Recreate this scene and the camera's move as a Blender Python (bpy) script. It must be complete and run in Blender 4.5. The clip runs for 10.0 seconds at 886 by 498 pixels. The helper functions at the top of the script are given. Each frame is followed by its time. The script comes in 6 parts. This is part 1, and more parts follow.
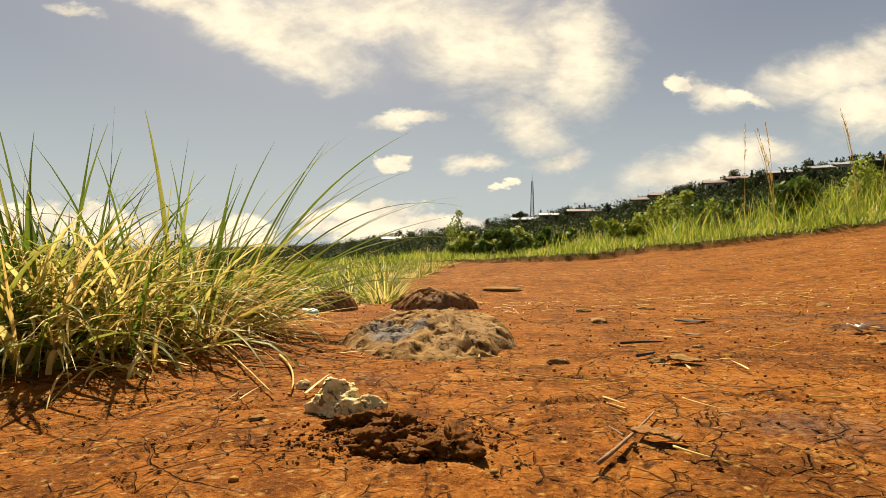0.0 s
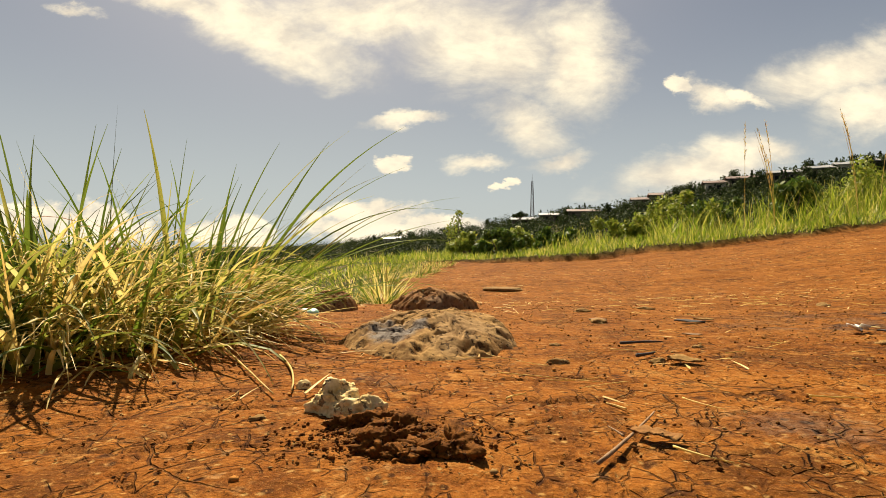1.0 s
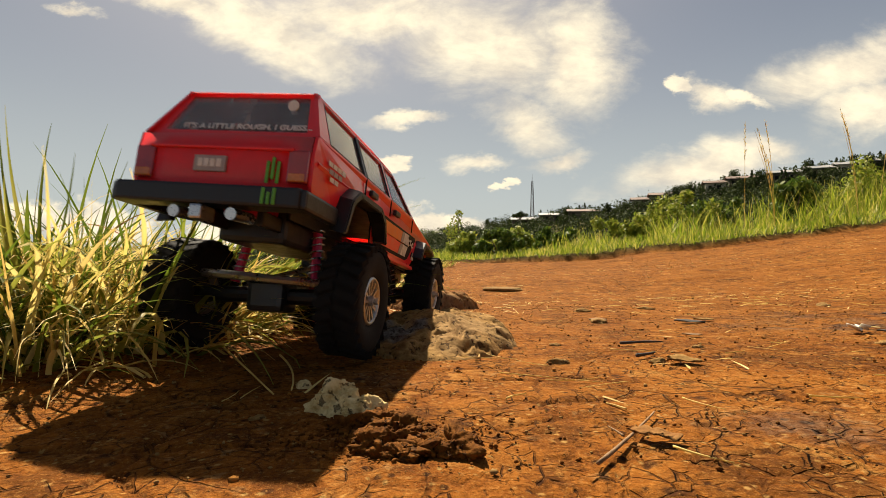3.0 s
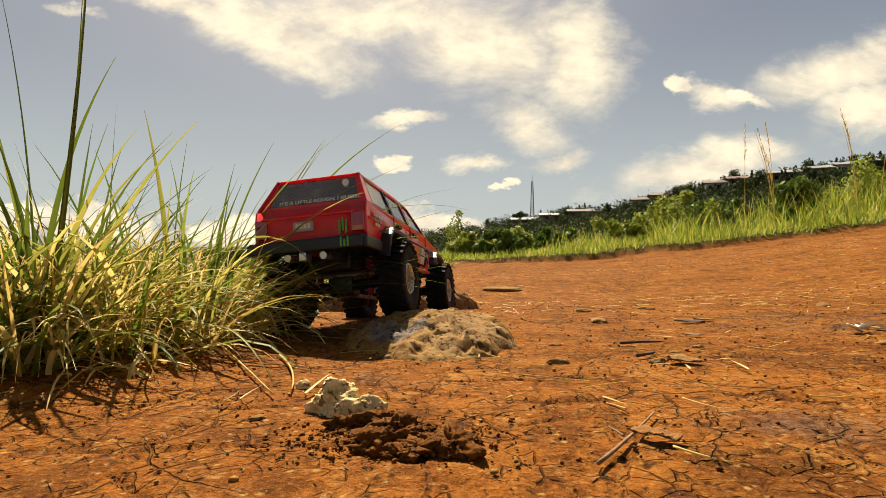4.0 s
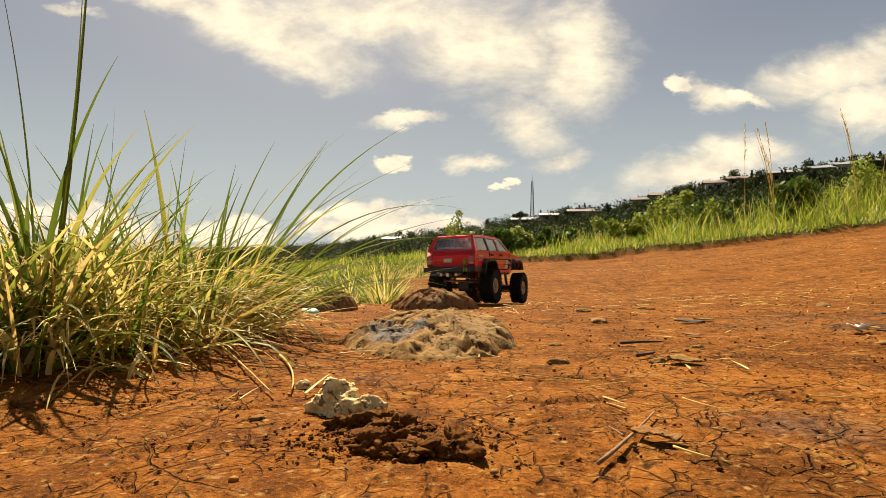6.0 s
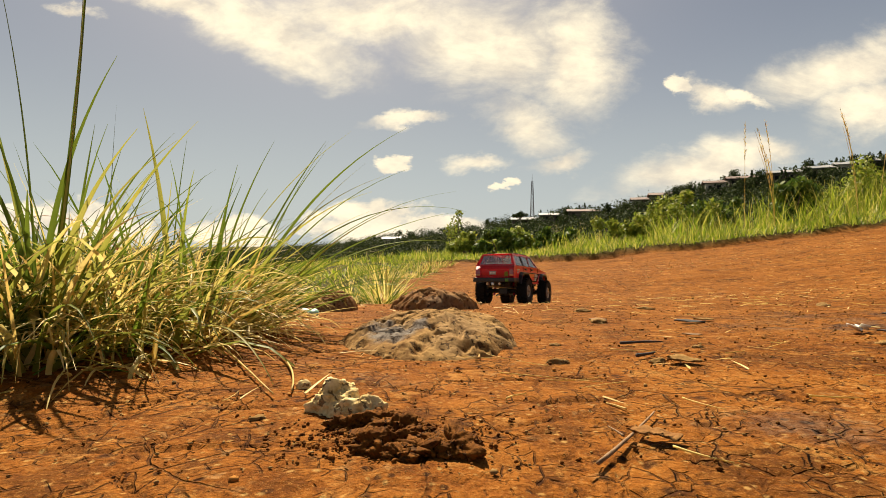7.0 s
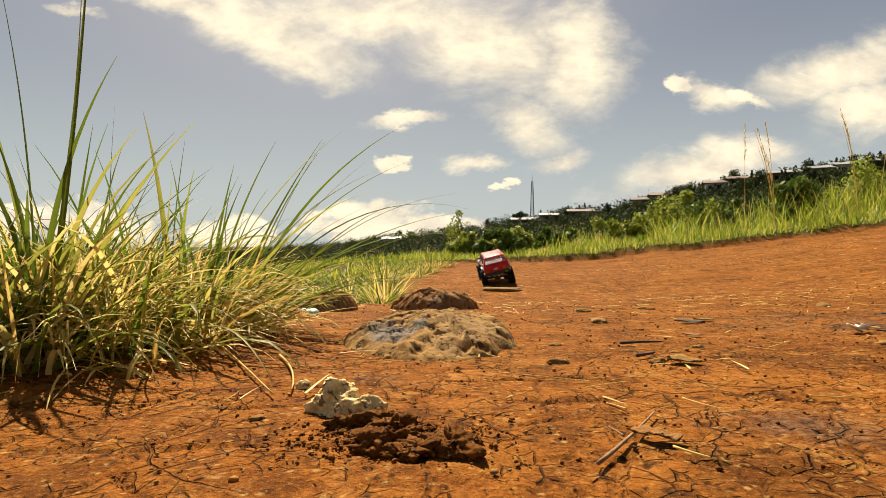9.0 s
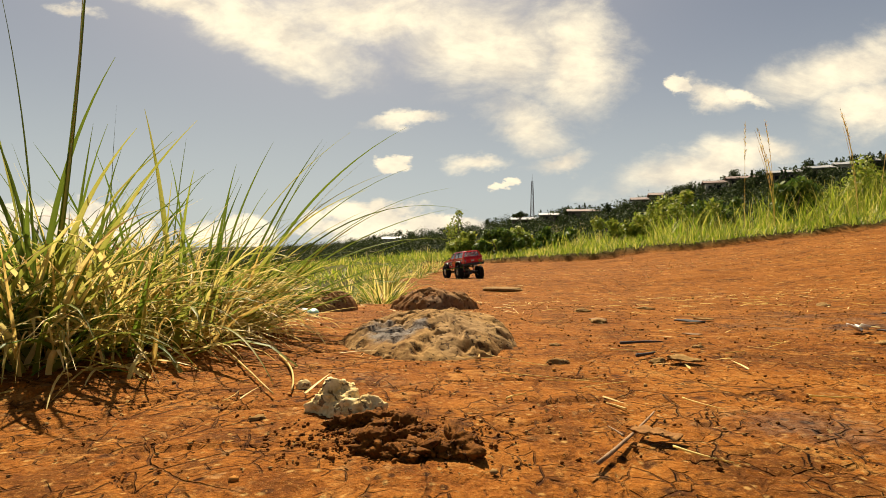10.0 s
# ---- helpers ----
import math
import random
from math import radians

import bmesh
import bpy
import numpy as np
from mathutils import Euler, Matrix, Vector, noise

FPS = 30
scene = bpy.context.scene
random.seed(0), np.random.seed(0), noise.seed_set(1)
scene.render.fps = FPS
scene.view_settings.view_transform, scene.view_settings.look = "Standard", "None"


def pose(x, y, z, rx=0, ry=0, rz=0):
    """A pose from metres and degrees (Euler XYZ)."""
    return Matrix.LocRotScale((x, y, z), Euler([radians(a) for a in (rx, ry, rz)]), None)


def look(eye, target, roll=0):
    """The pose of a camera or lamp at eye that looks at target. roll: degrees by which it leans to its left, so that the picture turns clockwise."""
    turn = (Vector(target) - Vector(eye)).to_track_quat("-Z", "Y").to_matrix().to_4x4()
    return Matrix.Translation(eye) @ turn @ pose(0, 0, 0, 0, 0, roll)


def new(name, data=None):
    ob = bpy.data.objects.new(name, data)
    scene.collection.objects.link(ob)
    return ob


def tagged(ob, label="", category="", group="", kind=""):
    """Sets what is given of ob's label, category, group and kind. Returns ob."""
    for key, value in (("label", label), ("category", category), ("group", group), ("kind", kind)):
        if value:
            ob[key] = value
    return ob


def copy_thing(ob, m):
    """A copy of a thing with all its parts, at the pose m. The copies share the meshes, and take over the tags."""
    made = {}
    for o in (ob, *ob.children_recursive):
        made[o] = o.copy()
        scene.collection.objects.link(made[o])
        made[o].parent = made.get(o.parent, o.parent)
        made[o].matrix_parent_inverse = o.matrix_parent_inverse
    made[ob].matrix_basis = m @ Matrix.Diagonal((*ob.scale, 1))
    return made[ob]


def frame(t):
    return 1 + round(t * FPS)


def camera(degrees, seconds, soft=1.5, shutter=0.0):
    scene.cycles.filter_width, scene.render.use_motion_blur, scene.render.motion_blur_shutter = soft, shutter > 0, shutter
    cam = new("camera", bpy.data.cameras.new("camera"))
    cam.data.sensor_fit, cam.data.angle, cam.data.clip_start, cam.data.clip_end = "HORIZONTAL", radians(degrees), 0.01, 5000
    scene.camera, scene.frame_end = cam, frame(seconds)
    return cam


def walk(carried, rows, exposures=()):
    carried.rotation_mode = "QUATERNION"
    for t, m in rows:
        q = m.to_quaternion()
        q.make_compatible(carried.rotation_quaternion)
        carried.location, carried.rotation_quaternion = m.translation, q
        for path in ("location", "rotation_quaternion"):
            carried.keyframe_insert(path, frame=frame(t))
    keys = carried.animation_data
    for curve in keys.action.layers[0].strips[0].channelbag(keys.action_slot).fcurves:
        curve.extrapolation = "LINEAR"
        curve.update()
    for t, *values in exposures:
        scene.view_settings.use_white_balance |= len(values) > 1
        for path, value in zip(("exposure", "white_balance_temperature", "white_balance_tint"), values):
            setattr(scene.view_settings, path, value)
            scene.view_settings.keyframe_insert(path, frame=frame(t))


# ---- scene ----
# ---------------------------------------------------------------- camera
CAM_H = 0.11
cam = camera(80, 10.0, soft=0.6, shutter=0.25)
walk(cam, [(0.0, pose(0, 0, CAM_H, 90, 0, 0)), (10.0, pose(0, 0, CAM_H, 90, 0, 0))],
     exposures=((0.0, 1.10, 7300, 10), (10.0, 1.10, 7300, 10)))

# ---------------------------------------------------------------- world, sun
SUN_EL, SUN_AZ = 45.5, -13.0      # degrees; azimuth from +y, clockwise seen from above


class Nodes:
    """Short hand for a node tree."""

    def __init__(self, tree):
        self.t = tree
        tree.nodes.clear()

    def add(self, kind, **props):
        n = self.t.nodes.new(kind)
        for k, v in props.items():
            if k == "op":
                n.operation = v
            elif k == "blend":
                n.blend_type = v
            elif k == "data":
                n.data_type = v
            elif k == "sky":
                n.sky_type = v
            elif k == "feature":
                n.feature = v
            elif k == "clamp":
                n.use_clamp = v
        return n

    def link(self, a, b):
        self.t.links.new(a, b)

    def val(self, v, socket):
        if hasattr(v, "links"):
            self.link(v, socket)
        else:
            socket.default_value = v

    def math(self, op, a, b=0.0, c=0.0, clamp=False):
        n = self.add("ShaderNodeMath", op=op)
        n.use_clamp = clamp
        for v, s in zip((a, b, c), n.inputs):
            self.val(v, s)
        return n.outputs[0]

    def step(self, v, lo, hi, a=0.0, b=1.0):
        n = self.add("ShaderNodeMapRange")
        n.interpolation_type = "SMOOTHSTEP"
        for x, s in zip((v, lo, hi, a, b), n.inputs):
            self.val(x, s)
        return n.outputs[0]

    def mix(self, f, a, b, blend="MIX"):
        n = self.add("ShaderNodeMix", data="RGBA", blend=blend)
        for v, s in zip((f, a, b), (n.inputs[0], n.inputs[6], n.inputs[7])):
            self.val(v, s)
        return n.outputs[2]

    def noise(self, vec, scale, detail=4.0, rough=0.55, dist=0.0):
        n = self.add("ShaderNodeTexNoise")
        if vec is not None:
            self.link(vec, n.inputs["Vector"])
        n.inputs["Scale"].default_value = scale
        n.inputs["Detail"].default_value = detail
        n.inputs["Roughness"].default_value = rough
        n.inputs["Distortion"].default_value = dist
        return n.outputs[0]

    def ramp(self, v, *stops):
        n = self.add("ShaderNodeValToRGB")
        self.val(v, n.inputs[0])
        e = n.color_ramp.elements
        while len(e) < len(stops):
            e.new(0.5)
        for el, (p, c) in zip(e, stops):
            el.position, el.color = p, (*c, 1)
        return n.outputs[0]


def make_world():
    w = bpy.data.worlds.new("sky")
    scene.world = w
    w.use_nodes = True
    n = Nodes(w.node_tree)
    sky = n.add("ShaderNodeTexSky", sky="NISHITA")
    sky.sun_disc = False
    sky.sun_elevation, sky.sun_rotation = radians(SUN_EL), radians(SUN_AZ)
    sky.air_density, sky.dust_density = 1.0, 2.5
    co = n.add("ShaderNodeTexCoord").outputs["Generated"]
    sep = n.add("ShaderNodeSeparateXYZ")
    n.link(co, sep.inputs[0])
    x, y, z = sep.outputs
    ya = n.math("MAXIMUM", n.math("ABSOLUTE", y), 0.05)
    u, v = n.math("DIVIDE", x, ya), n.math("DIVIDE", z, ya)
    cmb = n.add("ShaderNodeCombineXYZ")
    n.link(u, cmb.inputs[0]), n.link(n.math("MULTIPLY", v, 1.7), cmb.inputs[1])
    p = cmb.outputs[0]
    n1 = n.noise(p, 4.5, 7.0, 0.62, 0.5)
    n2 = n.noise(p, 13.0, 6.0, 0.6, 0.2)
    du = n.math("MULTIPLY", n.math("SUBTRACT", n.noise(p, 6.0, 6.0, 0.65), 0.5), 0.14)
    dv = n.math("MULTIPLY", n.math("SUBTRACT", n.noise(p, 7.3, 6.0, 0.65), 0.5), 0.09)
    uu, vv = n.math("ADD", u, du), n.math("ADD", v, dv)

    def puff(u0, v0, a, b, turn=0.0):
        """A soft cloud patch: 1 in its middle, 0 at its rim, below 0 outside."""
        c, s = math.cos(radians(turn)), math.sin(radians(turn))
        ux, vx = n.math("SUBTRACT", uu, u0), n.math("SUBTRACT", vv, v0)
        e = n.math("ADD", n.math("MULTIPLY", ux, c / a), n.math("MULTIPLY", vx, s / a))
        f = n.math("ADD", n.math("MULTIPLY", ux, -s / b), n.math("MULTIPLY", vx, c / b))
        return n.math("SUBTRACT", 1.0, n.math("SQRT", n.math("ADD", n.math("MULTIPLY", e, e), n.math("MULTIPLY", f, f))))

    def cover(patches, amp, soft, field):
        top = None
        for q in patches:
            e = puff(*q)
            top = e if top is None else n.math("MAXIMUM", top, e)
        top = n.math("MAXIMUM", top, -1.5)
        return n.step(n.math("ADD", top, n.math("MULTIPLY", n.math("SUBTRACT", field, 0.5), amp)), 0.0, soft)

    big = cover([(0.10, 0.385, 0.27, 0.135, -10), (0.25, 0.36, 0.11, 0.16, 10), (-0.33, 0.405, 0.27, 0.075, -22), (-0.50, 0.46, 0.16, 0.04, -14), (-0.14, 0.44, 0.3, 0.07, 0), (0.17, 0.235, 0.13, 0.075, -24),
                 (0.22, 0.165, 0.09, 0.030, 12), (0.49, 0.155, 0.26, 0.058, 13), (0.62, 0.185, 0.10, 0.045, 0), (0.78, 0.345, 0.23, 0.075, 16), (0.84, 0.27, 0.20, 0.07, 10),
                 (0.56, 0.285, 0.08, 0.018, -16), (-0.70, 0.455, 0.07, 0.02, -10), (-0.07, 0.245, 0.10, 0.018, 6), (0.065, 0.160, 0.07, 0.022, 4), (0.50, 0.30, 0.10, 0.035, -20)], 1.2, 0.85, n1)
    small = cover([(0.443, 0.316, 0.040, 0.024, 0), (-0.100, 0.158, 0.040, 0.020, -4), (0.113, 0.116, 0.024, 0.010, 0), 
                   (-0.67, 0.045, 0.15, 0.048, -3), (-0.40, 0.03, 0.10, 0.036, 0), (-0.15, 0.055, 0.13, 0.040, 8), (-0.82, 0.05, 0.1, 0.04, 0), (0.0, 0.04, 0.12, 0.03, 0)], 1.5, 0.4, n2)
    above = n.step(n.math("ADD", n.noise(co, 2.2, 6.0, 0.6), n.math("MULTIPLY", z, 0.05)), 0.62, 0.90)
    ahead = n.step(y, 0.02, 0.12)
    high = n.step(v, 0.52, 0.75)
    outside = n.math("MAXIMUM", n.math("SUBTRACT", 1.0, ahead), high)
    mask = n.math("MAXIMUM", n.math("MULTIPLY", n.math("MAXIMUM", big, small), ahead), n.math("MULTIPLY", above, outside))
    # hazy sky: the clear air mixed with pale haze that thickens at the horizon
    haze = n.step(z, 0.1, 0.66, 0.88, 0.06)
    air = n.add("ShaderNodeVectorMath", op="SCALE")
    n.link(sky.outputs[0], air.inputs[0])
    air.inputs[3].default_value = 0.05
    hazecol = n.mix(n.step(z, 0.0, 0.42), (0.46, 0.54, 0.585, 1), (0.25, 0.30, 0.40, 1))
    base = n.mix(haze, air.outputs[0], hazecol)
    shade = n.step(n.math("ADD", n.math("MULTIPLY", n2, 0.6), n.math("MULTIPLY", n1, 0.6)), 0.38, 0.78)
    ccol = n.mix(shade, (0.64, 0.60, 0.54, 1), (1.05, 0.97, 0.77, 1))
    col = n.mix(n.math("MULTIPLY", mask, 0.97), base, ccol)
    bg = n.add("ShaderNodeBackground")
    n.link(col, bg.inputs[0])
    bg.inputs[1].default_value = 0.53
    out = n.add("ShaderNodeOutputWorld")
    n.link(bg.outputs[0], out.inputs[0])


make_world()
sun = new("sun", bpy.data.lights.new("sun", "SUN"))
sun.data.energy, sun.data.angle, sun.data.color = 5.0, radians(0.6), (1.0, 0.93, 0.80)
_el, _az = radians(SUN_EL), radians(SUN_AZ)
SUN_DIR = Vector((math.sin(_az) * math.cos(_el), math.cos(_az) * math.cos(_el), math.sin(_el)))
sun.matrix_world = look(SUN_DIR * 50, (0, 0, 0))


# ---------------------------------------------------------------- materials
def material(name):
    m = bpy.data.materials.new(name)
    m.use_nodes = True
    n = Nodes(m.node_tree)
    out = n.add("ShaderNodeOutputMaterial")
    b = n.add("ShaderNodeBsdfPrincipled")
    n.link(b.outputs[0], out.inputs[0])
    return m, n, b, out


def bump(n, b, height, strength, dist):
    k = n.add("ShaderNodeBump")
    k.inputs["Strength"].default_value, k.inputs["Distance"].default_value = strength, dist
    n.link(height, k.inputs["Height"])
    n.link(k.outputs[0], b.inputs["Normal"])


DEEP = 0.57      # earth and stone swatches are this much deeper in the open sun


def plain(name, color, rough=0.5, metal=0.0, coat=0.0, grain=0.12, scale=60.0, dent=0.0, spec=0.5):
    """A surface with a fine mottling at two scales."""
    m, n, b, _ = material(name)
    co = n.add("ShaderNodeTexCoord").outputs["Object"]
    f = n.math("ADD", n.math("MULTIPLY", n.noise(co, scale, 5), 0.6), n.math("MULTIPLY", n.noise(co, scale * 6, 3), 0.4))
    lo = [max(0.0, c * (1 - grain * 2)) for c in color]
    hi = [min(1.0, c * (1 + grain * 2)) for c in color]
    n.link(n.ramp(f, (0.3, lo), (0.7, hi)), b.inputs["Base Color"])
    n.link(n.step(f, 0.3, 0.7, max(0.02, rough - 0.08), min(1, rough + 0.1)), b.inputs["Roughness"])
    b.inputs["Metallic"].default_value = metal
    b.inputs["Coat Weight"].default_value = coat
    b.inputs["Coat Roughness"].default_value = 0.06
    b.inputs["Specular IOR Level"].default_value = spec
    if dent:
        bump(n, b, f, 0.6, dent)
    return m


def leafy(name, *stops, through_light=0.35, rough=0.5):
    """Blades and leaves: colour varies blade by blade, light comes through."""
    m, n, b, out = material(name)
    g = n.add("ShaderNodeNewGeometry")
    co = n.add("ShaderNodeTexCoord").outputs["Object"]
    f = n.math("ADD", n.math("MULTIPLY", g.outputs["Random Per Island"], 0.8), n.math("MULTIPLY", n.noise(co, 18.0, 3), 0.2))
    col = n.ramp(f, *stops)
    n.link(col, b.inputs["Base Color"])
    b.inputs["Roughness"].default_value = rough
    b.inputs["Specular IOR Level"].default_value = 0.15
    tr = n.add("ShaderNodeBsdfTranslucent")
    n.link(col, tr.inputs[0])
    mx = n.add("ShaderNodeMixShader")
    mx.inputs[0].default_value = through_light
    n.link(b.outputs[0], mx.inputs[1]), n.link(tr.outputs[0], mx.inputs[2]), n.link(mx.outputs[0], out.inputs[0])
    return m


def earth():
    m, n, b, _ = material("red_earth")
    geo = n.add("ShaderNodeNewGeometry")
    co = geo.outputs["Position"]
    at = n.add("ShaderNodeAttribute")
    at.attribute_name = "zone"
    zone = n.add("ShaderNodeSeparateColor")
    n.link(at.outputs["Color"], zone.inputs[0])
    crack, soot, green = zone.outputs
    big, mid, fine = n.noise(co, 2.6, 5, 0.6), n.noise(co, 22.0, 6, 0.65, 0.3), n.noise(co, 150.0, 5, 0.7)
    f = n.math("ADD", n.math("MULTIPLY", big, 0.35), n.math("ADD", n.math("MULTIPLY", mid, 0.35), n.math("MULTIPLY", fine, 0.3)))
    col = n.ramp(f, (0.36, (0.12, 0.035, 0.007)), (0.43, (0.30, 0.090, 0.013)), (0.54, (0.47, 0.160, 0.024)), (0.66, (0.66, 0.285, 0.062)))
    grit = n.add("ShaderNodeTexVoronoi")
    n.link(co, grit.inputs["Vector"])
    grit.inputs["Scale"].default_value = 210.0
    gritmask = n.step(n.noise(co, 75.0, 3), 0.60, 0.72)
    col = n.mix(n.math("MULTIPLY", gritmask, 0.5), col, (0.60, 0.36, 0.15, 1))
    dark = n.step(n.noise(co, 48.0, 4, 0.7), 0.60, 0.70)
    col = n.mix(n.math("MULTIPLY", dark, 0.5), col, (0.09, 0.035, 0.015, 1))
    warp = n.add("ShaderNodeVectorMath", op="SCALE")
    wn = n.add("ShaderNodeTexNoise")
    wn.inputs["Scale"].default_value, wn.inputs["Detail"].default_value = 9.0, 4.0
    n.link(co, wn.inputs["Vector"]), n.link(wn.outputs["Color"], warp.inputs[0])
    warp.inputs[3].default_value = 0.035
    moved = n.add("ShaderNodeVectorMath", op="ADD")
    n.link(co, moved.inputs[0]), n.link(warp.outputs[0], moved.inputs[1])
    line = None
    for scale, wide in ((9.0, 0.014), (19.0, 0.020), (64.0, 0.04)):
        vo = n.add("ShaderNodeTexVoronoi", feature="DISTANCE_TO_EDGE")
        vo.inputs["Scale"].default_value = scale
        n.link(moved.outputs[0], vo.inputs["Vector"])
        l = n.math("MULTIPLY", n.step(vo.outputs["Distance"], wide * 0.25, wide, 1.0, 0.0), n.step(n.noise(co, 3.0 + scale * 0.3, 4, 0.7), 0.47, 0.56))
        line = l if line is None else n.math("MAXIMUM", line, l)
    col = n.mix(n.math("MULTIPLY", line, 0.62), col, (0.035, 0.012, 0.005, 1))
    clod = n.noise(co, 30.0, 5, 0.75, 0.8)
    col = n.mix(n.step(clod, 0.55, 0.66, 0.0, 0.30), col, (0.62, 0.26, 0.055, 1))
    col = n.mix(n.step(clod, 0.45, 0.34, 0.0, 0.55), col, (0.085, 0.028, 0.010, 1))
    wide = n.noise(co, 6.5, 9, 0.82, 0.4)
    col = n.mix(n.step(wide, 0.50, 0.40, 0.0, 0.62), col, (0.10, 0.034, 0.008, 1))
    col = n.mix(n.step(wide, 0.54, 0.64, 0.0, 0.55), col, (0.60, 0.245, 0.050, 1))
    for scale, share, tone in ((190.0, 0.84, (0.66, 0.38, 0.12, 1)), (130.0, 0.80, (0.05, 0.018, 0.007, 1)), (58.0, 0.88, (0.06, 0.021, 0.008, 1))):
        dot = n.add("ShaderNodeTexVoronoi")
        dot.inputs["Scale"].default_value = scale
        n.link(moved.outputs[0], dot.inputs["Vector"])
        pick = n.add("ShaderNodeSeparateColor")
        n.link(dot.outputs["Color"], pick.inputs[0])
        col = n.mix(n.math("MULTIPLY", n.step(dot.outputs["Distance"], 0.16, 0.42, 0.85, 0.0), n.step(pick.outputs[0], share, share + 0.02)), col, tone)
    # coarse trodden crust that reads from further off
    crust = n.noise(co, 17.0, 8, 0.78, 0.6)
    col = n.mix(n.step(crust, 0.47, 0.37, 0.0, 0.6), col, (0.13, 0.040, 0.008, 1))
    col = n.mix(n.step(crust, 0.54, 0.64, 0.0, 0.6), col, (0.70, 0.33, 0.085, 1))
    grain = n.noise(co, 420.0, 4, 0.75)
    col = n.mix(n.step(grain, 0.46, 0.35, 0.0, 0.55), col, (0.08, 0.027, 0.006, 1))
    col = n.mix(n.step(grain, 0.54, 0.66, 0.0, 0.5), col, (0.64, 0.32, 0.09, 1))
    sootn = n.math("MULTIPLY", soot, n.step(n.noise(co, 14.0, 6, 0.7), 0.38, 0.62))
    col = n.mix(n.math("MULTIPLY", sootn, 0.75), col, n.mix(n.step(fine, 0.4, 0.65), (0.035, 0.03, 0.03, 1), (0.22, 0.17, 0.13, 1)))
    col = n.mix(n.math("MULTIPLY", crack, 0.6), col, (0.05, 0.018, 0.008, 1))
    turf = n.ramp(n.noise(co, 1.7, 5, 0.6), (0.35, (0.05, 0.055, 0.012)), (0.65, (0.15, 0.12, 0.03)))
    col = n.mix(green, col, turf)
    n.link(n.mix(1.0, col, (DEEP, DEEP, DEEP, 1), "MULTIPLY"), b.inputs["Base Color"])
    b.inputs["Roughness"].default_value = 0.92
    b.inputs["Specular IOR Level"].default_value = 0.04
    h = n.math("ADD", n.math("MULTIPLY", mid, 0.2), n.math("ADD", n.math("MULTIPLY", n.math("ADD", fine, n.math("MULTIPLY", grain, 0.4)), 0.75), n.math("SUBTRACT", n.math("ADD", n.math("MULTIPLY", grit.outputs["Distance"], 0.25), n.math("MULTIPLY", clod, 0.14)), n.math("MULTIPLY", line, 0.8))))
    bump(n, b, h, 1.0, 0.0036)
    return m


def stone(name, dark, light, pits=60.0, depth=0.004, grey=0.7, spot=None):
    m, n, b, _ = material(name)
    co = n.add("ShaderNodeTexCoord").outputs["Object"]
    a, c, d = n.noise(co, 14.0, 6, 0.65, 0.4), n.noise(co, pits, 5, 0.7), n.noise(co, 6.0, 4, 0.6)
    col = n.ramp(n.math("ADD", n.math("MULTIPLY", a, 0.5), n.math("MULTIPLY", c, 0.5)), (0.40, dark), (0.58, light))
    col = n.mix(n.step(d, 0.52, 0.62, 0.0, grey), col, n.ramp(c, (0.35, (0.14, 0.10, 0.075)), (0.7, (0.32, 0.245, 0.18))))
    if spot:      # one weathered grey patch, (x, y, radius) on the stone
        far = n.add("ShaderNodeVectorMath", op="DISTANCE")
        n.link(co, far.inputs[0])
        far.inputs[1].default_value = (spot[0], spot[1], 0.04)
        rim = n.math("ADD", far.outputs["Value"], n.math("MULTIPLY", n.math("SUBTRACT", a, 0.5), spot[2] * 2.5))
        col = n.mix(n.step(rim, spot[2] * 0.6, spot[2] * 1.1, 0.85, 0.0), col, n.ramp(c, (0.35, (0.10, 0.085, 0.08)), (0.7, (0.42, 0.38, 0.33))))
    hole = n.step(n.noise(co, pits * 1.5, 3, 0.6), 0.58, 0.64)
    col = n.mix(n.math("MULTIPLY", hole, 0.75), col, (0.09, 0.045, 0.02, 1))
    n.link(n.mix(1.0, col, (DEEP, DEEP, DEEP, 1), "MULTIPLY"), b.inputs["Base Color"])
    b.inputs["Roughness"].default_value = 0.9
    b.inputs["Specular IOR Level"].default_value = 0.06
    bump(n, b, n.math("SUBTRACT", n.math("ADD", a, n.math("MULTIPLY", c, 0.6)), hole), 0.9, depth)
    return m


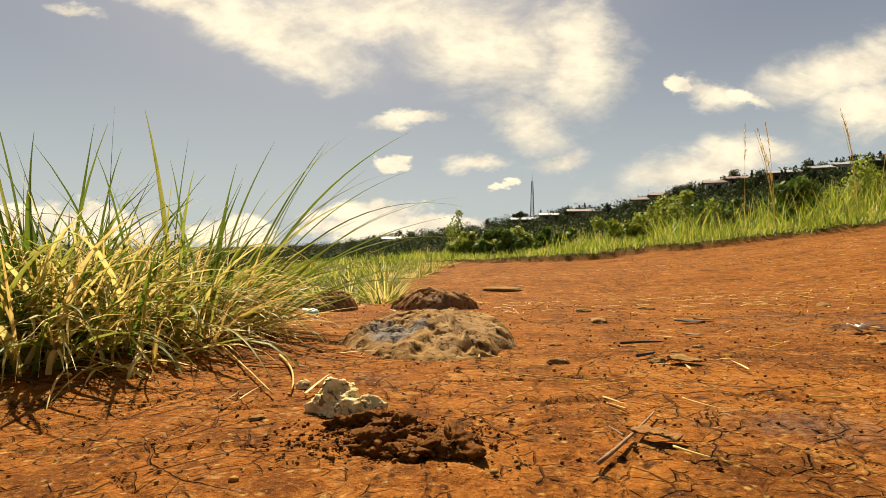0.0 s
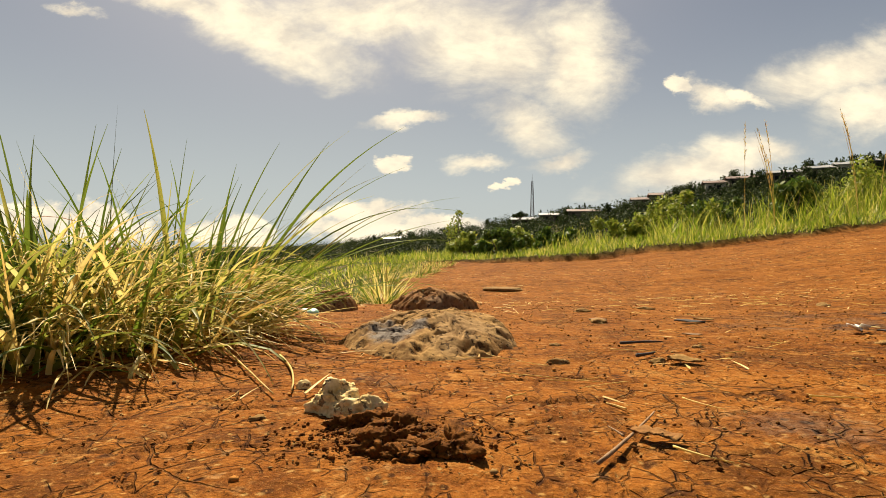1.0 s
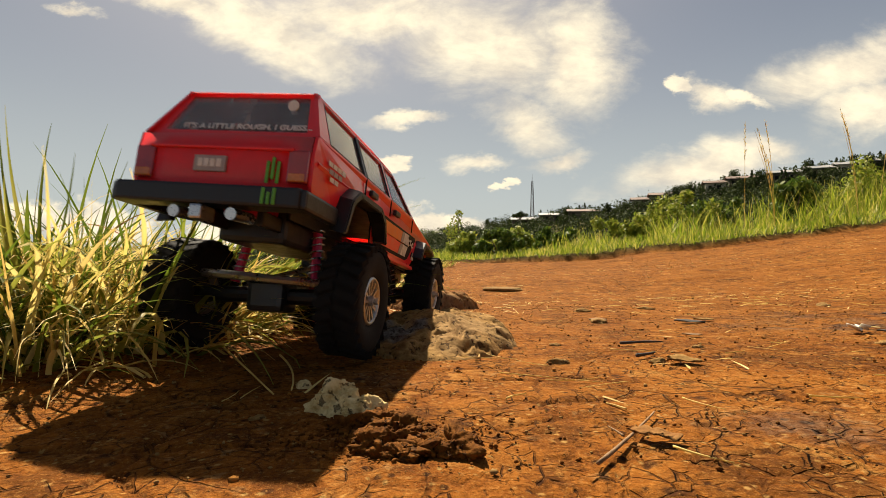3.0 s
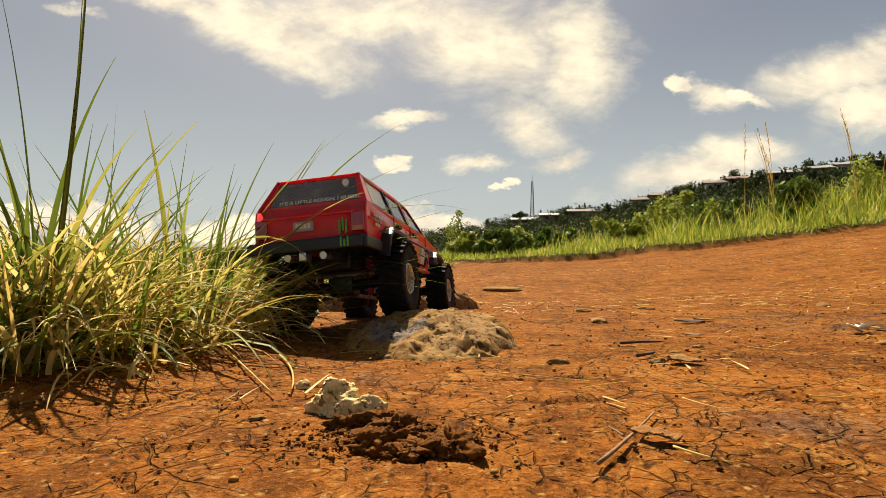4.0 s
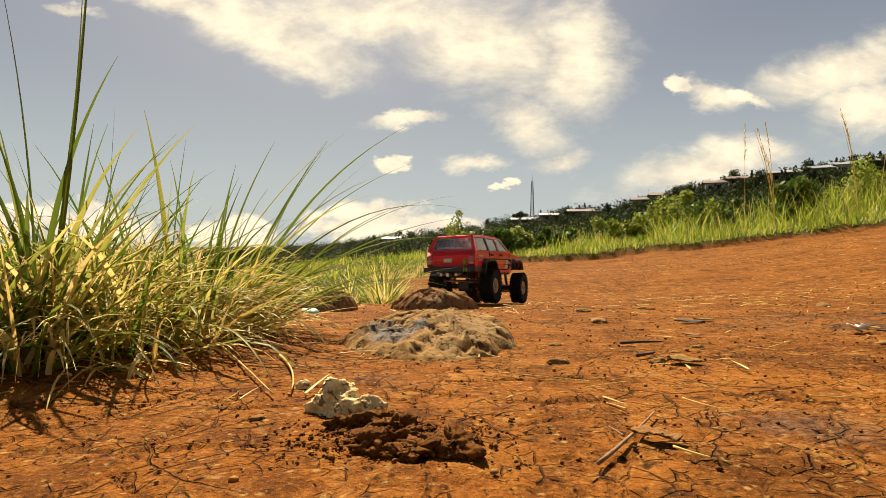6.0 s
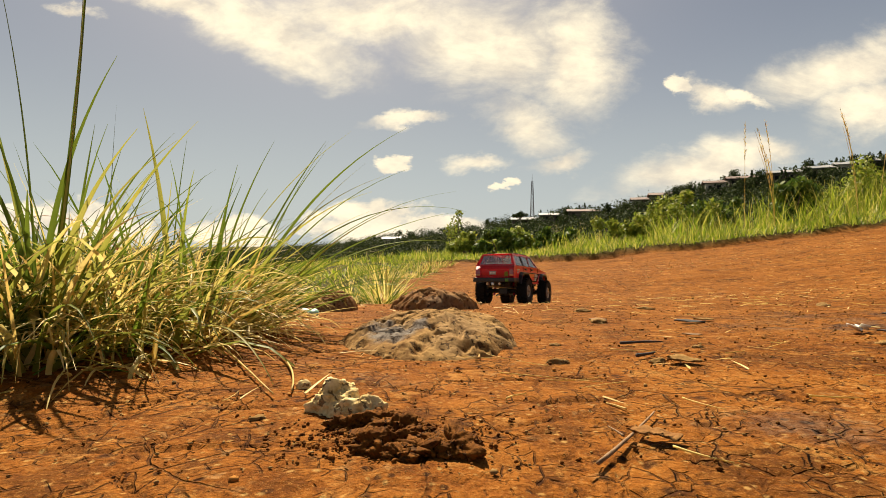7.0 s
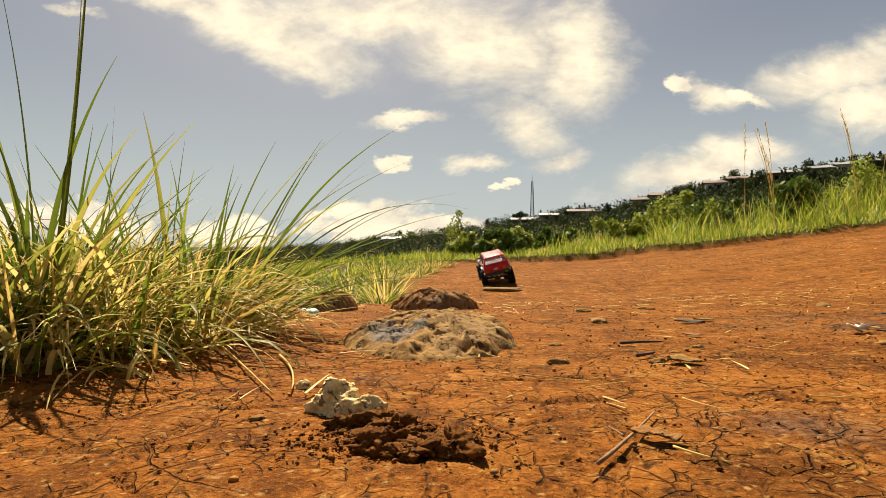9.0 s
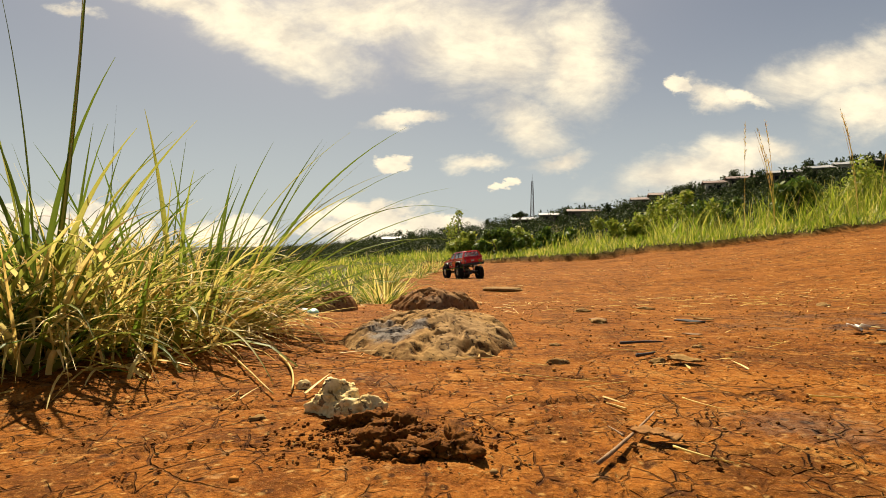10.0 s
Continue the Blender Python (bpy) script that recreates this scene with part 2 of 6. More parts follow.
def glass(name, tint, gloss, film):
    m, n, b, out = material(name)
    n.t.nodes.remove(b)
    tr, gl, mx, fr = n.add("ShaderNodeBsdfTransparent"), n.add("ShaderNodeBsdfGlossy"), n.add("ShaderNodeMixShader"), n.add("ShaderNodeFresnel")
    tr.inputs[0].default_value, gl.inputs[0].default_value = (*tint, 1), (0.9, 0.9, 0.9, 1)
    gl.inputs["Roughness"].default_value = 0.04
    fr.inputs[0].default_value = gloss
    # a pale scattering layer that stands in for bright sky in the pane
    df, tl, veil, both = n.add("ShaderNodeBsdfDiffuse"), n.add("ShaderNodeBsdfTranslucent"), n.add("ShaderNodeMixShader"), n.add("ShaderNodeAddShader")
    df.inputs[0].default_value, tl.inputs[0].default_value = (0.5, 0.46, 0.43, 1), (0.4, 0.36, 0.33, 1)
    n.link(df.outputs[0], both.inputs[0]), n.link(tl.outputs[0], both.inputs[1])
    co = n.add("ShaderNodeTexCoord").outputs["Object"]
    n.link(n.step(n.noise(co, 30.0, 4), 0.3, 0.7, film * 0.7, film * 1.3), veil.inputs[0])
    n.link(tr.outputs[0], veil.inputs[1]), n.link(both.outputs[0], veil.inputs[2])
    n.link(fr.outputs[0], mx.inputs[0]), n.link(veil.outputs[0], mx.inputs[1]), n.link(gl.outputs[0], mx.inputs[2]), n.link(mx.outputs[0], out.inputs[0])
    return m


EARTH = earth()
BLADE = leafy("grass_blade", (0.0, (0.045, 0.085, 0.010)), (0.30, (0.12, 0.17, 0.018)), (0.55, (0.26, 0.26, 0.045)), (0.72, (0.60, 0.48, 0.14)), (1.0, (0.74, 0.58, 0.24)), through_light=0.5)
HERO = leafy("green_blade", (0.0, (0.03, 0.055, 0.010)), (0.5, (0.10, 0.15, 0.018)), (1.0, (0.30, 0.34, 0.05)))
STRAW = leafy("dry_blade", (0.0, (0.40, 0.24, 0.06)), (0.3, (0.62, 0.43, 0.12)), (0.7, (0.78, 0.60, 0.22)), (1.0, (0.84, 0.70, 0.36)), through_light=0.34)
RUSTY = leafy("rusty_blade", (0.0, (0.25, 0.09, 0.04)), (1.0, (0.40, 0.18, 0.07)), through_light=0.2)
TURF = leafy("meadow_grass", (0.0, (0.06, 0.11, 0.010)), (0.35, (0.19, 0.26, 0.020)), (0.65, (0.38, 0.40, 0.045)), (0.85, (0.54, 0.45, 0.11)), (1.0, (0.58, 0.44, 0.16)), through_light=0.45)
LEAF = leafy("bush_leaf", (0.0, (0.035, 0.075, 0.012)), (0.5, (0.08, 0.13, 0.02)), (1.0, (0.17, 0.21, 0.03)), through_light=0.3)
YOUNG = leafy("young_leaf", (0.0, (0.12, 0.17, 0.02)), (0.6, (0.24, 0.28, 0.04)), (1.0, (0.36, 0.32, 0.05)), through_light=0.4)
WOODS = leafy("woods_leaf", (0.0, (0.018, 0.03, 0.010)), (0.5, (0.04, 0.058, 0.018)), (0.85, (0.075, 0.095, 0.028)), (1.0, (0.12, 0.12, 0.04)), through_light=0.15, rough=0.85)
BARK = plain("bark", (0.13, 0.09, 0.06), 0.9, grain=0.25, scale=30, dent=0.01)
ROCK = stone("porous_rock", (0.30, 0.145, 0.042), (0.62, 0.36, 0.125), pits=85, depth=0.0045, grey=0.25, spot=(-0.045, -0.085, 0.042))
ROCK_DARK = stone("flat_rock", (0.30, 0.125, 0.040), (0.56, 0.29, 0.10), pits=60, grey=0.45)
CHALK = stone("chalky_stone", (0.85, 0.55, 0.20), (1.40, 1.12, 0.58), pits=110, depth=0.002, grey=0.05)
CLOD = stone("earth_clod", (0.13, 0.042, 0.007), (0.36, 0.13, 0.020), pits=130, depth=0.003, grey=0.1)
CRUST = stone("dry_crust", (0.42, 0.15, 0.026), (0.80, 0.34, 0.075), pits=120, depth=0.001, grey=0.05)
PEBBLE = stone("pebble_stone", (0.32, 0.16, 0.045), (0.54, 0.33, 0.12), pits=120, depth=0.001, grey=0.15)
TWIG = plain("twig_bark", (0.22, 0.12, 0.05), 0.85, grain=0.35, scale=120, dent=0.001)
CHAR = plain("charred_wood", (0.045, 0.035, 0.03), 0.85, grain=0.4, scale=90, dent=0.002)
PAPER = plain("pale_scrap", (0.72, 0.66, 0.55), 0.7, grain=0.12, scale=80)
CAPGREEN = plain("green_plastic", (0.30, 0.52, 0.36), 0.4, scale=90)
RED = plain("red_paint", (0.78, 0.020, 0.026), 0.36, coat=0.45, grain=0.05, scale=25, spec=0.4)
REDDISH = plain("scarlet_decal", (0.80, 0.045, 0.045), 0.4, coat=0.25, grain=0.05)
ORANGE = plain("orange_decal", (0.78, 0.17, 0.015), 0.4, coat=0.25, grain=0.05)
BLACK = plain("black_decal", (0.006, 0.0055, 0.006), 0.6, spec=0.15)
WHITE = plain("pale_decal", (0.66, 0.62, 0.56), 0.4, grain=0.1, scale=90)
GREY = plain("grey_decal", (0.33, 0.29, 0.27), 0.4, grain=0.1)
GREEN = plain("green_decal", (0.10, 0.38, 0.03), 0.4)
TRIM = plain("black_plastic", (0.010, 0.0095, 0.010), 0.42, grain=0.2, scale=80, dent=0.0004)
RUBBER = plain("dusty_rubber", (0.010, 0.009, 0.008), 0.8, grain=0.3, scale=70, dent=0.0006, spec=0.2)
CHROME = plain("satin_alloy", (0.46, 0.44, 0.41), 0.34, metal=0.9, grain=0.12, scale=70)
STEEL = plain("steel_rod", (0.55, 0.54, 0.53), 0.3, metal=1.0, grain=0.1)
PINK = plain("pink_plastic", (0.55, 0.02, 0.09), 0.45)
COPPER = plain("tan_plastic", (0.42, 0.19, 0.07), 0.5)
LAMPRED = plain("red_lens", (0.30, 0.012, 0.012), 0.15, coat=0.8)
LAMPAMBER = plain("amber_lens", (0.55, 0.16, 0.02), 0.2, coat=0.6)
LAMPCLEAR = plain("clear_lens", (0.75, 0.74, 0.70), 0.12, coat=1.0)
SIDEGLASS = glass("clear_window", (0.95, 0.95, 0.96), 1.6, 0.22)
REARGLASS = glass("tinted_window", (0.90, 0.90, 0.91), 1.7, 0.24)
SHEET = plain("pale_roof_sheet", (0.30, 0.29, 0.28), 0.5, grain=0.12, scale=0.6)
TILE = plain("brown_roof_sheet", (0.16, 0.10, 0.075), 0.7, grain=0.25, scale=0.6)
WALL = plain("house_plaster", (0.50, 0.44, 0.36), 0.85, grain=0.15, scale=0.8)
DARKWALL = plain("house_boards", (0.10, 0.075, 0.06), 0.85, grain=0.25, scale=0.8)
MASTPAINT = plain("mast_steel", (0.16, 0.14, 0.14), 0.6, grain=0.2, scale=0.5)


# ---------------------------------------------------------------- mesh helpers
def mesh_of(name, verts, faces, mat, smooth=False):
    me = bpy.data.meshes.new(name)
    me.from_pydata(verts, [], faces)
    for m in (mat if isinstance(mat, (list, tuple)) else [mat]):
        me.materials.append(m)
    if smooth:
        me.polygons.foreach_set("use_smooth", [True] * len(me.polygons))
    me.update()
    return me


def part(name, bm, mat, parent=None, label="", smooth=False, m=None):
    """One bmesh as one mesh object, under a thing or a part."""
    me = bpy.data.meshes.new(name)
    bmesh.ops.recalc_face_normals(bm, faces=bm.faces)
    bm.to_mesh(me)
    bm.free()
    me.materials.append(mat)
    if smooth:
        me.polygons.foreach_set("use_smooth", [True] * len(me.polygons))
    ob = new(name, me)
    ob.parent = parent
    if m is not None:
        ob.matrix_basis = m
    if label:
        tagged(ob, label)
    return ob


def empty(name, m, label, category, group="", kind=""):
    ob = new(name)
    ob.empty_display_size = 0.05
    ob.matrix_basis = m
    return tagged(ob, label, category, group, kind)


def box(bm, x0, x1, y0, y1, z0, z1, bevel=0.0, segs=2):
    r = bmesh.ops.create_cube(bm, size=1.0)
    vs = r["verts"]
    for v in vs:
        v.co = Vector(((x0 + x1) / 2 + v.co.x * (x1 - x0), (y0 + y1) / 2 + v.co.y * (y1 - y0), (z0 + z1) / 2 + v.co.z * (z1 - z0)))
    if bevel:
        es = list({e for v in vs for e in v.link_edges})
        bmesh.ops.bevel(bm, geom=es, offset=bevel, segments=segs, profile=0.6, affect="EDGES")
    return bm


def prism(bm, outline, y0, y1, lean=None):
    """A plate with an outline in x and z, from y0 to y1; lean(z) moves it in y."""
    lean = lean or (lambda z: 0.0)
    a = [bm.verts.new((x, y0 + lean(z), z)) for x, z in outline]
    b = [bm.verts.new((x, y1 + lean(z), z)) for x, z in outline]
    bm.faces.new(a)
    bm.faces.new(b[::-1])
    for i in range(len(a)):
        j = (i + 1) % len(a)
        bm.faces.new((a[j], a[i], b[i], b[j]))
    return bm


def rod(bm, p, q, r0, r1=None, n=10):
    """A round bar from p to q."""
    p, q = Vector(p), Vector(q)
    d = q - p
    m = Matrix.Translation((p + q) / 2) @ d.to_track_quat("Z", "Y").to_matrix().to_4x4()
    bmesh.ops.create_cone(bm, cap_ends=True, segments=n, radius1=r0, radius2=r1 or r0, depth=d.length, matrix=m)
    return bm


def tube(points, radii, n=6):
    """Vertices and faces of a bent, tapered bar."""
    vs, fs = [], []
    pts = [Vector(p) for p in points]
    for i, p in enumerate(pts):
        d = (pts[min(i + 1, len(pts) - 1)] - pts[max(i - 1, 0)]).normalized()
        a = d.orthogonal().normalized()
        b = d.cross(a)
        for k in range(n):
            t = 2 * math.pi * k / n
            vs.append(p + (a * math.cos(t) + b * math.sin(t)) * radii[i])
    for i in range(len(pts) - 1):
        for k in range(n):
            a, b = i * n + k, i * n + (k + 1) % n
            fs.append((a, b, b + n, a + n))
    fs.append(tuple(range(n))[::-1])
    fs.append(tuple(range(len(vs) - n, len(vs))))
    return vs, fs


# value noise on arrays
def _hash(i, j, seed):
    h = (i * 374761393 + j * 668265263 + seed * 974634533) & 0x7FFFFFFF
    h = ((h ^ (h >> 13)) * 1274126177) & 0x7FFFFFFF
    return ((h ^ (h >> 16)) & 0xFFFF) / 65535.0


def vnoise(x, y, seed=0):
    x, y = np.asarray(x, float), np.asarray(y, float)
    i, j = np.floor(x).astype(np.int64), np.floor(y).astype(np.int64)
    f, g = x - i, y - j
    f, g = f * f * (3 - 2 * f), g * g * (3 - 2 * g)
    a, b, c, d = _hash(i, j, seed), _hash(i + 1, j, seed), _hash(i, j + 1, seed), _hash(i + 1, j + 1, seed)
    return (a * (1 - f) + b * f) * (1 - g) + (c * (1 - f) + d * f) * g


def fbm(x, y, seed=0, octaves=4):
    s, a, k = 0.0, 0.5, 1.0
    for o in range(octaves):
        s = s + a * vnoise(np.asarray(x) * k, np.asarray(y) * k, seed + o)
        a, k = a / 2, k * 2.03
    return s


def sstep(v, lo, hi):
    t = np.clip((v - lo) / (hi - lo), 0, 1)
    return t * t * (3 - 2 * t)


def crackmap(x, y, cell, seed):
    """Distance to the nearest edge between cells, in metres."""
    wx = x + 0.5 * cell * (fbm(x / cell, y / cell, seed + 5, 3) - 0.45)
    wy = y + 0.5 * cell * (fbm(x / cell, y / cell, seed + 9, 3) - 0.45)
    px, py = wx / cell, wy / cell
    i, j = np.floor(px).astype(np.int64), np.floor(py).astype(np.int64)
    d1, d2 = np.full(px.shape, 9.0), np.full(px.shape, 9.0)
    for a in (-1, 0, 1):
        for b in (-1, 0, 1):
            ci, cj = i + a, j + b
            d = np.hypot(ci + 0.1 + 0.8 * _hash(ci, cj, seed) - px, cj + 0.1 + 0.8 * _hash(ci, cj, seed + 1) - py)
            d2 = np.minimum(d2, np.maximum(d1, d))
            d1 = np.minimum(d1, d)
    return (d2 - d1) * cell * 0.5


# ---------------------------------------------------------------- the land
G_Y = (-40.0, -1.0, 0.0, 0.3, 0.6, 1.0, 1.5, 1.75, 2.0, 2.27, 2.55, 2.85, 3.15, 3.42, 3.64, 3.80, 4.04, 4.27, 4.60, 5.4, 6.2, 7.0, 9.0, 14.0, 30.0, 70.0)
G_Z = (-0.1, -0.10, -0.105, -0.11, -0.12, -0.142, -0.168, -0.180, -0.205, -0.250, -0.268, -0.279, -0.280, -0.266, -0.248, -0.238, -0.233, -0.243, -0.258, -0.266, -0.225, -0.19, -0.16, -0.3, -2.5, -7.0)
E_X, E_Y = (-3.0, -0.2, 1.5, 3.0, 5.0, 9.0), (7.2, 7.0, 6.5, 6.2, 6.0, 5.8)
L_Y, L_X = (0.0, 1.0, 1.5, 2.2, 3.0, 4.5, 7.0), (-1.2, -0.95, -0.62, -0.50, -0.44, -0.36, -0.22)
R_U = (-1.2, -0.6, -0.35, -0.2, -0.09, 0.02, 0.18, 0.34, 0.45, 0.55, 0.66, 0.84, 1.3)
R_V = (-0.015, -0.012, -0.008, 0.004, 0.020, 0.030, 0.050, 0.072, 0.100, 0.122, 0.136, 0.160, 0.19)
R_D = (420.0, 400.0, 380.0, 350.0, 320.0, 280.0, 210.0, 180.0, 165.0, 155.0, 145.0, 130.0, 110.0)


def bare(x, y):
    """1 on the trodden earth, 0 on the turf."""
    w = 0.55 * (fbm(x * 1.7, y * 1.7, 31, 5) - 0.47)
    e = np.interp(x, E_X, E_Y) + 1.3 * w
    l = np.interp(y, L_Y, L_X) + 0.7 * w
    return (1 - sstep(y, e - 0.04, e + 0.04)) * sstep(x, l - 0.05, l + 0.05)


def land(x, y):
    """Height of the land, without the finest relief."""
    x, y = np.asarray(x, float), np.asarray(y, float)
    z = np.interp(y, G_Y, G_Z)
    for k in (0.12, 0.24):
        z = 0.5 * z + 0.25 * (np.interp(y - k, G_Y, G_Z) + np.interp(y + k, G_Y, G_Z))
    right = 0.05 * np.logaddexp(0, (np.minimum(x, 14) - 1.1) / 0.4)
    z = z + right * (1 - sstep(y, 9, 40))
    z = z + 0.03 * np.exp(-(((x + 0.46) / 0.20) ** 2 + ((y - 0.62) / 0.26) ** 2))
    z = z - 0.10 * np.maximum(0, -x - 0.9) * sstep(y, 0.8, 2.0) * (1 - sstep(y, 15, 40))
    near = 1 - sstep(np.hypot(x, y), 20, 60)
    b = bare(x, y)
    z = z + near * (1 - b) * sstep(y, 1.5, 3.5) * (0.035 + 0.05 * fbm(x * 2.2, y * 2.2, 3)) * sstep(x, -2.0, 1.5) * (1 + 0.5 * np.exp(-((x - 2.3) / 1.0) ** 2))
    z = z + near * (0.035 * (fbm(x * 1.6, y * 1.6, 11) - 0.47) * sstep(y, 0.6, 2.5) + 0.0016 * (fbm(x * 9, y * 9, 17) - 0.47) * (1 - 0.5 * sstep(y, 2, 4)))
    # the far hillside with its ridge
    u = x / np.maximum(y, 1.0)
    rd, rv = np.interp(u, R_U, R_D), np.interp(u, R_U, R_V)
    t = np.clip((y - 45) / (rd - 45), 0, 1.6)
    hill = np.where(t < 1, -7 + (rv * rd + 7) * (t ** 1.15), rv * rd - (t - 1) * 10)
    far = sstep(y, 40, 75)
    z = z * (1 - far) + hill * far
    mount = sstep(y, 900, 2200) * (16 + 40 * (fbm(x / 420, 0.3 + y * 0, 23) - 0.4)) * (1 - sstep(y, 2600, 3200))
    return z + mount + CAM_H


def spread(lo, hi, fine, core_lo, core_hi, growth):
    """Grid lines: even between core_lo and core_hi, ever wider outside."""
    mid = list(np.arange(core_lo, core_hi, fine))
    a, s = core_hi, fine
    up = []
    while a < hi:
        up.append(a)
        s *= growth
        a += s
    a, s, down = core_lo, fine, []
    while a > lo:
        s *= growth
        a -= s
        down.append(a)
    return np.array(down[::-1] + mid + up)


def build_ground():
    gx = spread(-2600, 2600, 0.0031, -0.62, 0.85, 1.028)
    gy = spread(-60, 3300, 0.0031, 0.20, 1.05, 1.013)
    X, Y = np.meshgrid(gx, gy)
    X, Y = X.ravel(), Y.ravel()
    Z = land(X, Y)
    near = np.where((np.abs(X) < 3) & (Y > 0.05) & (Y < 3.5))[0]
    x, y = X[near], Y[near]
    fade = (1 - sstep(np.hypot(x, y), 1.2, 3.2)) * bare(x, y)
    c1 = crackmap(x, y, 0.075, 41)
    c2 = crackmap(x, y, 0.034, 57)
    m1 = sstep(fbm(x * 5, y * 5, 71), 0.38, 0.56)
    m2 = sstep(fbm(x * 7, y * 7, 77), 0.48, 0.62)
    w = 0.0004 + 0.0026 * fbm(x * 20, y * 20, 83)
    k1 = (1 - sstep(c1, 0.0, w * 1.4)) * m1
    k2 = (1 - sstep(c2, 0.0, w * 0.9)) * m2 * 0.7
    k = np.maximum(k1, k2) * fade * 0.9
    plate = sstep(c1, 0.0, 0.012) * 0.0006 * m1
    crumb = fbm(x * 70, y * 70, 91, 4) - 0.47
    lump = np.maximum(0, fbm(x * 28, y * 28, 95, 4) - 0.56)
    Z[near] += fade * (plate + 0.0016 * crumb + 0.003 * lump * (1 - 0.6 * m1)) - 0.0032 * k
    m = np.where((Y > 1.2) & (Y < 9) & (np.abs(X) < 9))[0]
    x, y = X[m], Y[m]
    rut = fbm(x * 3.5 + y * 0.6, y * 7.0, 103, 5) - 0.47
    Z[m] += sstep(y, 1.2, 2.6) * bare(x, y) * (0.020 * rut + 0.010 * (fbm(x * 11, y * 13, 107, 4) - 0.44))
    zone = np.zeros((len(X), 4), np.float32)
    zone[near, 0] = k
    s = 0.9 * np.exp(-(((X - 0.61) / 0.15) ** 2 + ((Y - 0.80) / 0.07) ** 2)) + 0.8 * np.exp(-(((X - 0.215) / 0.05) ** 2 + ((Y - 0.315) / 0.04) ** 2))
    s = s + 0.7 * np.exp(-(((X + 0.11) / 0.12) ** 2 + ((Y - 0.50 + 0.8 * (X + 0.11)) / 0.02) ** 2)) + 0.7 * np.exp(-(((X - 0.85) / 0.35) ** 2 + ((Y - 0.95) / 0.12) ** 2))
    zone[:, 1] = np.clip(s, 0, 1)
    zone[:, 2] = 1 - bare(X, Y) * (Y < 12)
    zone[:, 3] = 1
    nx, ny = len(gx), len(gy)
    me = bpy.data.meshes.new("ground")
    idx = np.arange(nx * ny).reshape(ny, nx)
    quads = np.stack([idx[:-1, :-1], idx[:-1, 1:], idx[1:, 1:], idx[1:, :-1]], -1).reshape(-1, 4)
    me.vertices.add(nx * ny)
    me.vertices.foreach_set("co", np.stack([X, Y, Z], -1).astype(np.float32).ravel())
    me.loops.add(quads.size)
    me.loops.foreach_set("vertex_index", quads.ravel().astype(np.int32))
    me.polygons.add(len(quads))
    me.polygons.foreach_set("loop_start", np.arange(0, quads.size, 4, dtype=np.int32))
    me.polygons.foreach_set("use_smooth", np.ones(len(quads), bool))
    at = me.color_attributes.new("zone", "FLOAT_COLOR", "POINT")
    at.data.foreach_set("color", zone.ravel())
    me.update(calc_edges=True)
    me.materials.append(EARTH)
    return tagged(new("ground", me), "cracked red earth track edged with turf and a far hillside", "ground", kind="structure")


def h(x, y):
    return float(land(np.array([x]), np.array([y]))[0])


# ---------------------------------------------------------------- grass
def blades(rng, base, lean, turn, length, bend, width, segs=5, fold=True):
    """Many grass blades in one mesh: arrays of base points, lean from upright, the way that they lean, length, further bend and width."""
    k = len(base)
    t = np.linspace(0, 1, segs + 1)
    ang = lean[:, None] + bend[:, None] * t[None, :] ** 1.3
    step = length[:, None] / segs
    r = np.concatenate([np.zeros((k, 1)), np.cumsum(np.sin(ang[:, :-1]) * step, 1)], 1)
    z = np.concatenate([np.zeros((k, 1)), np.cumsum(np.cos(ang[:, :-1]) * step, 1)], 1)
    ct, st = np.cos(turn)[:, None], np.sin(turn)[:, None]
    mid = np.stack([base[:, 0:1] + r * ct, base[:, 1:2] + r * st, base[:, 2:3] + z], -1)
    tw = turn[:, None] + math.pi / 2 + rng.uniform(-0.9, 0.9, (k, 1)) + rng.uniform(-0.8, 0.8, (k, 1)) * t[None, :]
    wd = (width[:, None] * np.clip(1.15 - t[None, :] ** 1.6 * 1.1, 0.06, 1)) / 2
    side = np.stack([np.cos(tw) * wd, np.sin(tw) * wd, 0 * wd], -1)
    if fold:
        up = np.stack([-np.cos(ang) * ct, -np.cos(ang) * st, np.sin(ang)], -1) * wd[..., None] * 0.5
        rows = np.stack([mid - side + up, mid, mid + side + up], 2)
        c = 3
    else:
        rows = np.stack([mid - side, mid + side], 2)
        c = 2
    verts = rows.reshape(-1, 3)
    a = (np.arange(k)[:, None, None] * (segs + 1) + np.arange(segs)[None, :, None]) * c + np.arange(c - 1)[None, None, :]
    quads = np.stack([a, a + 1, a + 1 + c, a + c], -1).reshape(-1, 4)
    return verts, quads


def quad_mesh(name, verts, quads, mat, smooth=True):
    me = bpy.data.meshes.new(name)
    me.vertices.add(len(verts))
    me.vertices.foreach_set("co", np.asarray(verts, np.float32).ravel())
    me.loops.add(quads.size)
    me.loops.foreach_set("vertex_index", quads.ravel().astype(np.int32))
    me.polygons.add(len(quads))
    me.polygons.foreach_set("loop_start", np.arange(0, quads.size, 4, dtype=np.int32))
    me.polygons.foreach_set("use_smooth", np.full(len(quads), smooth))
    me.update(calc_edges=True)
    me.materials.append(mat)
    return me


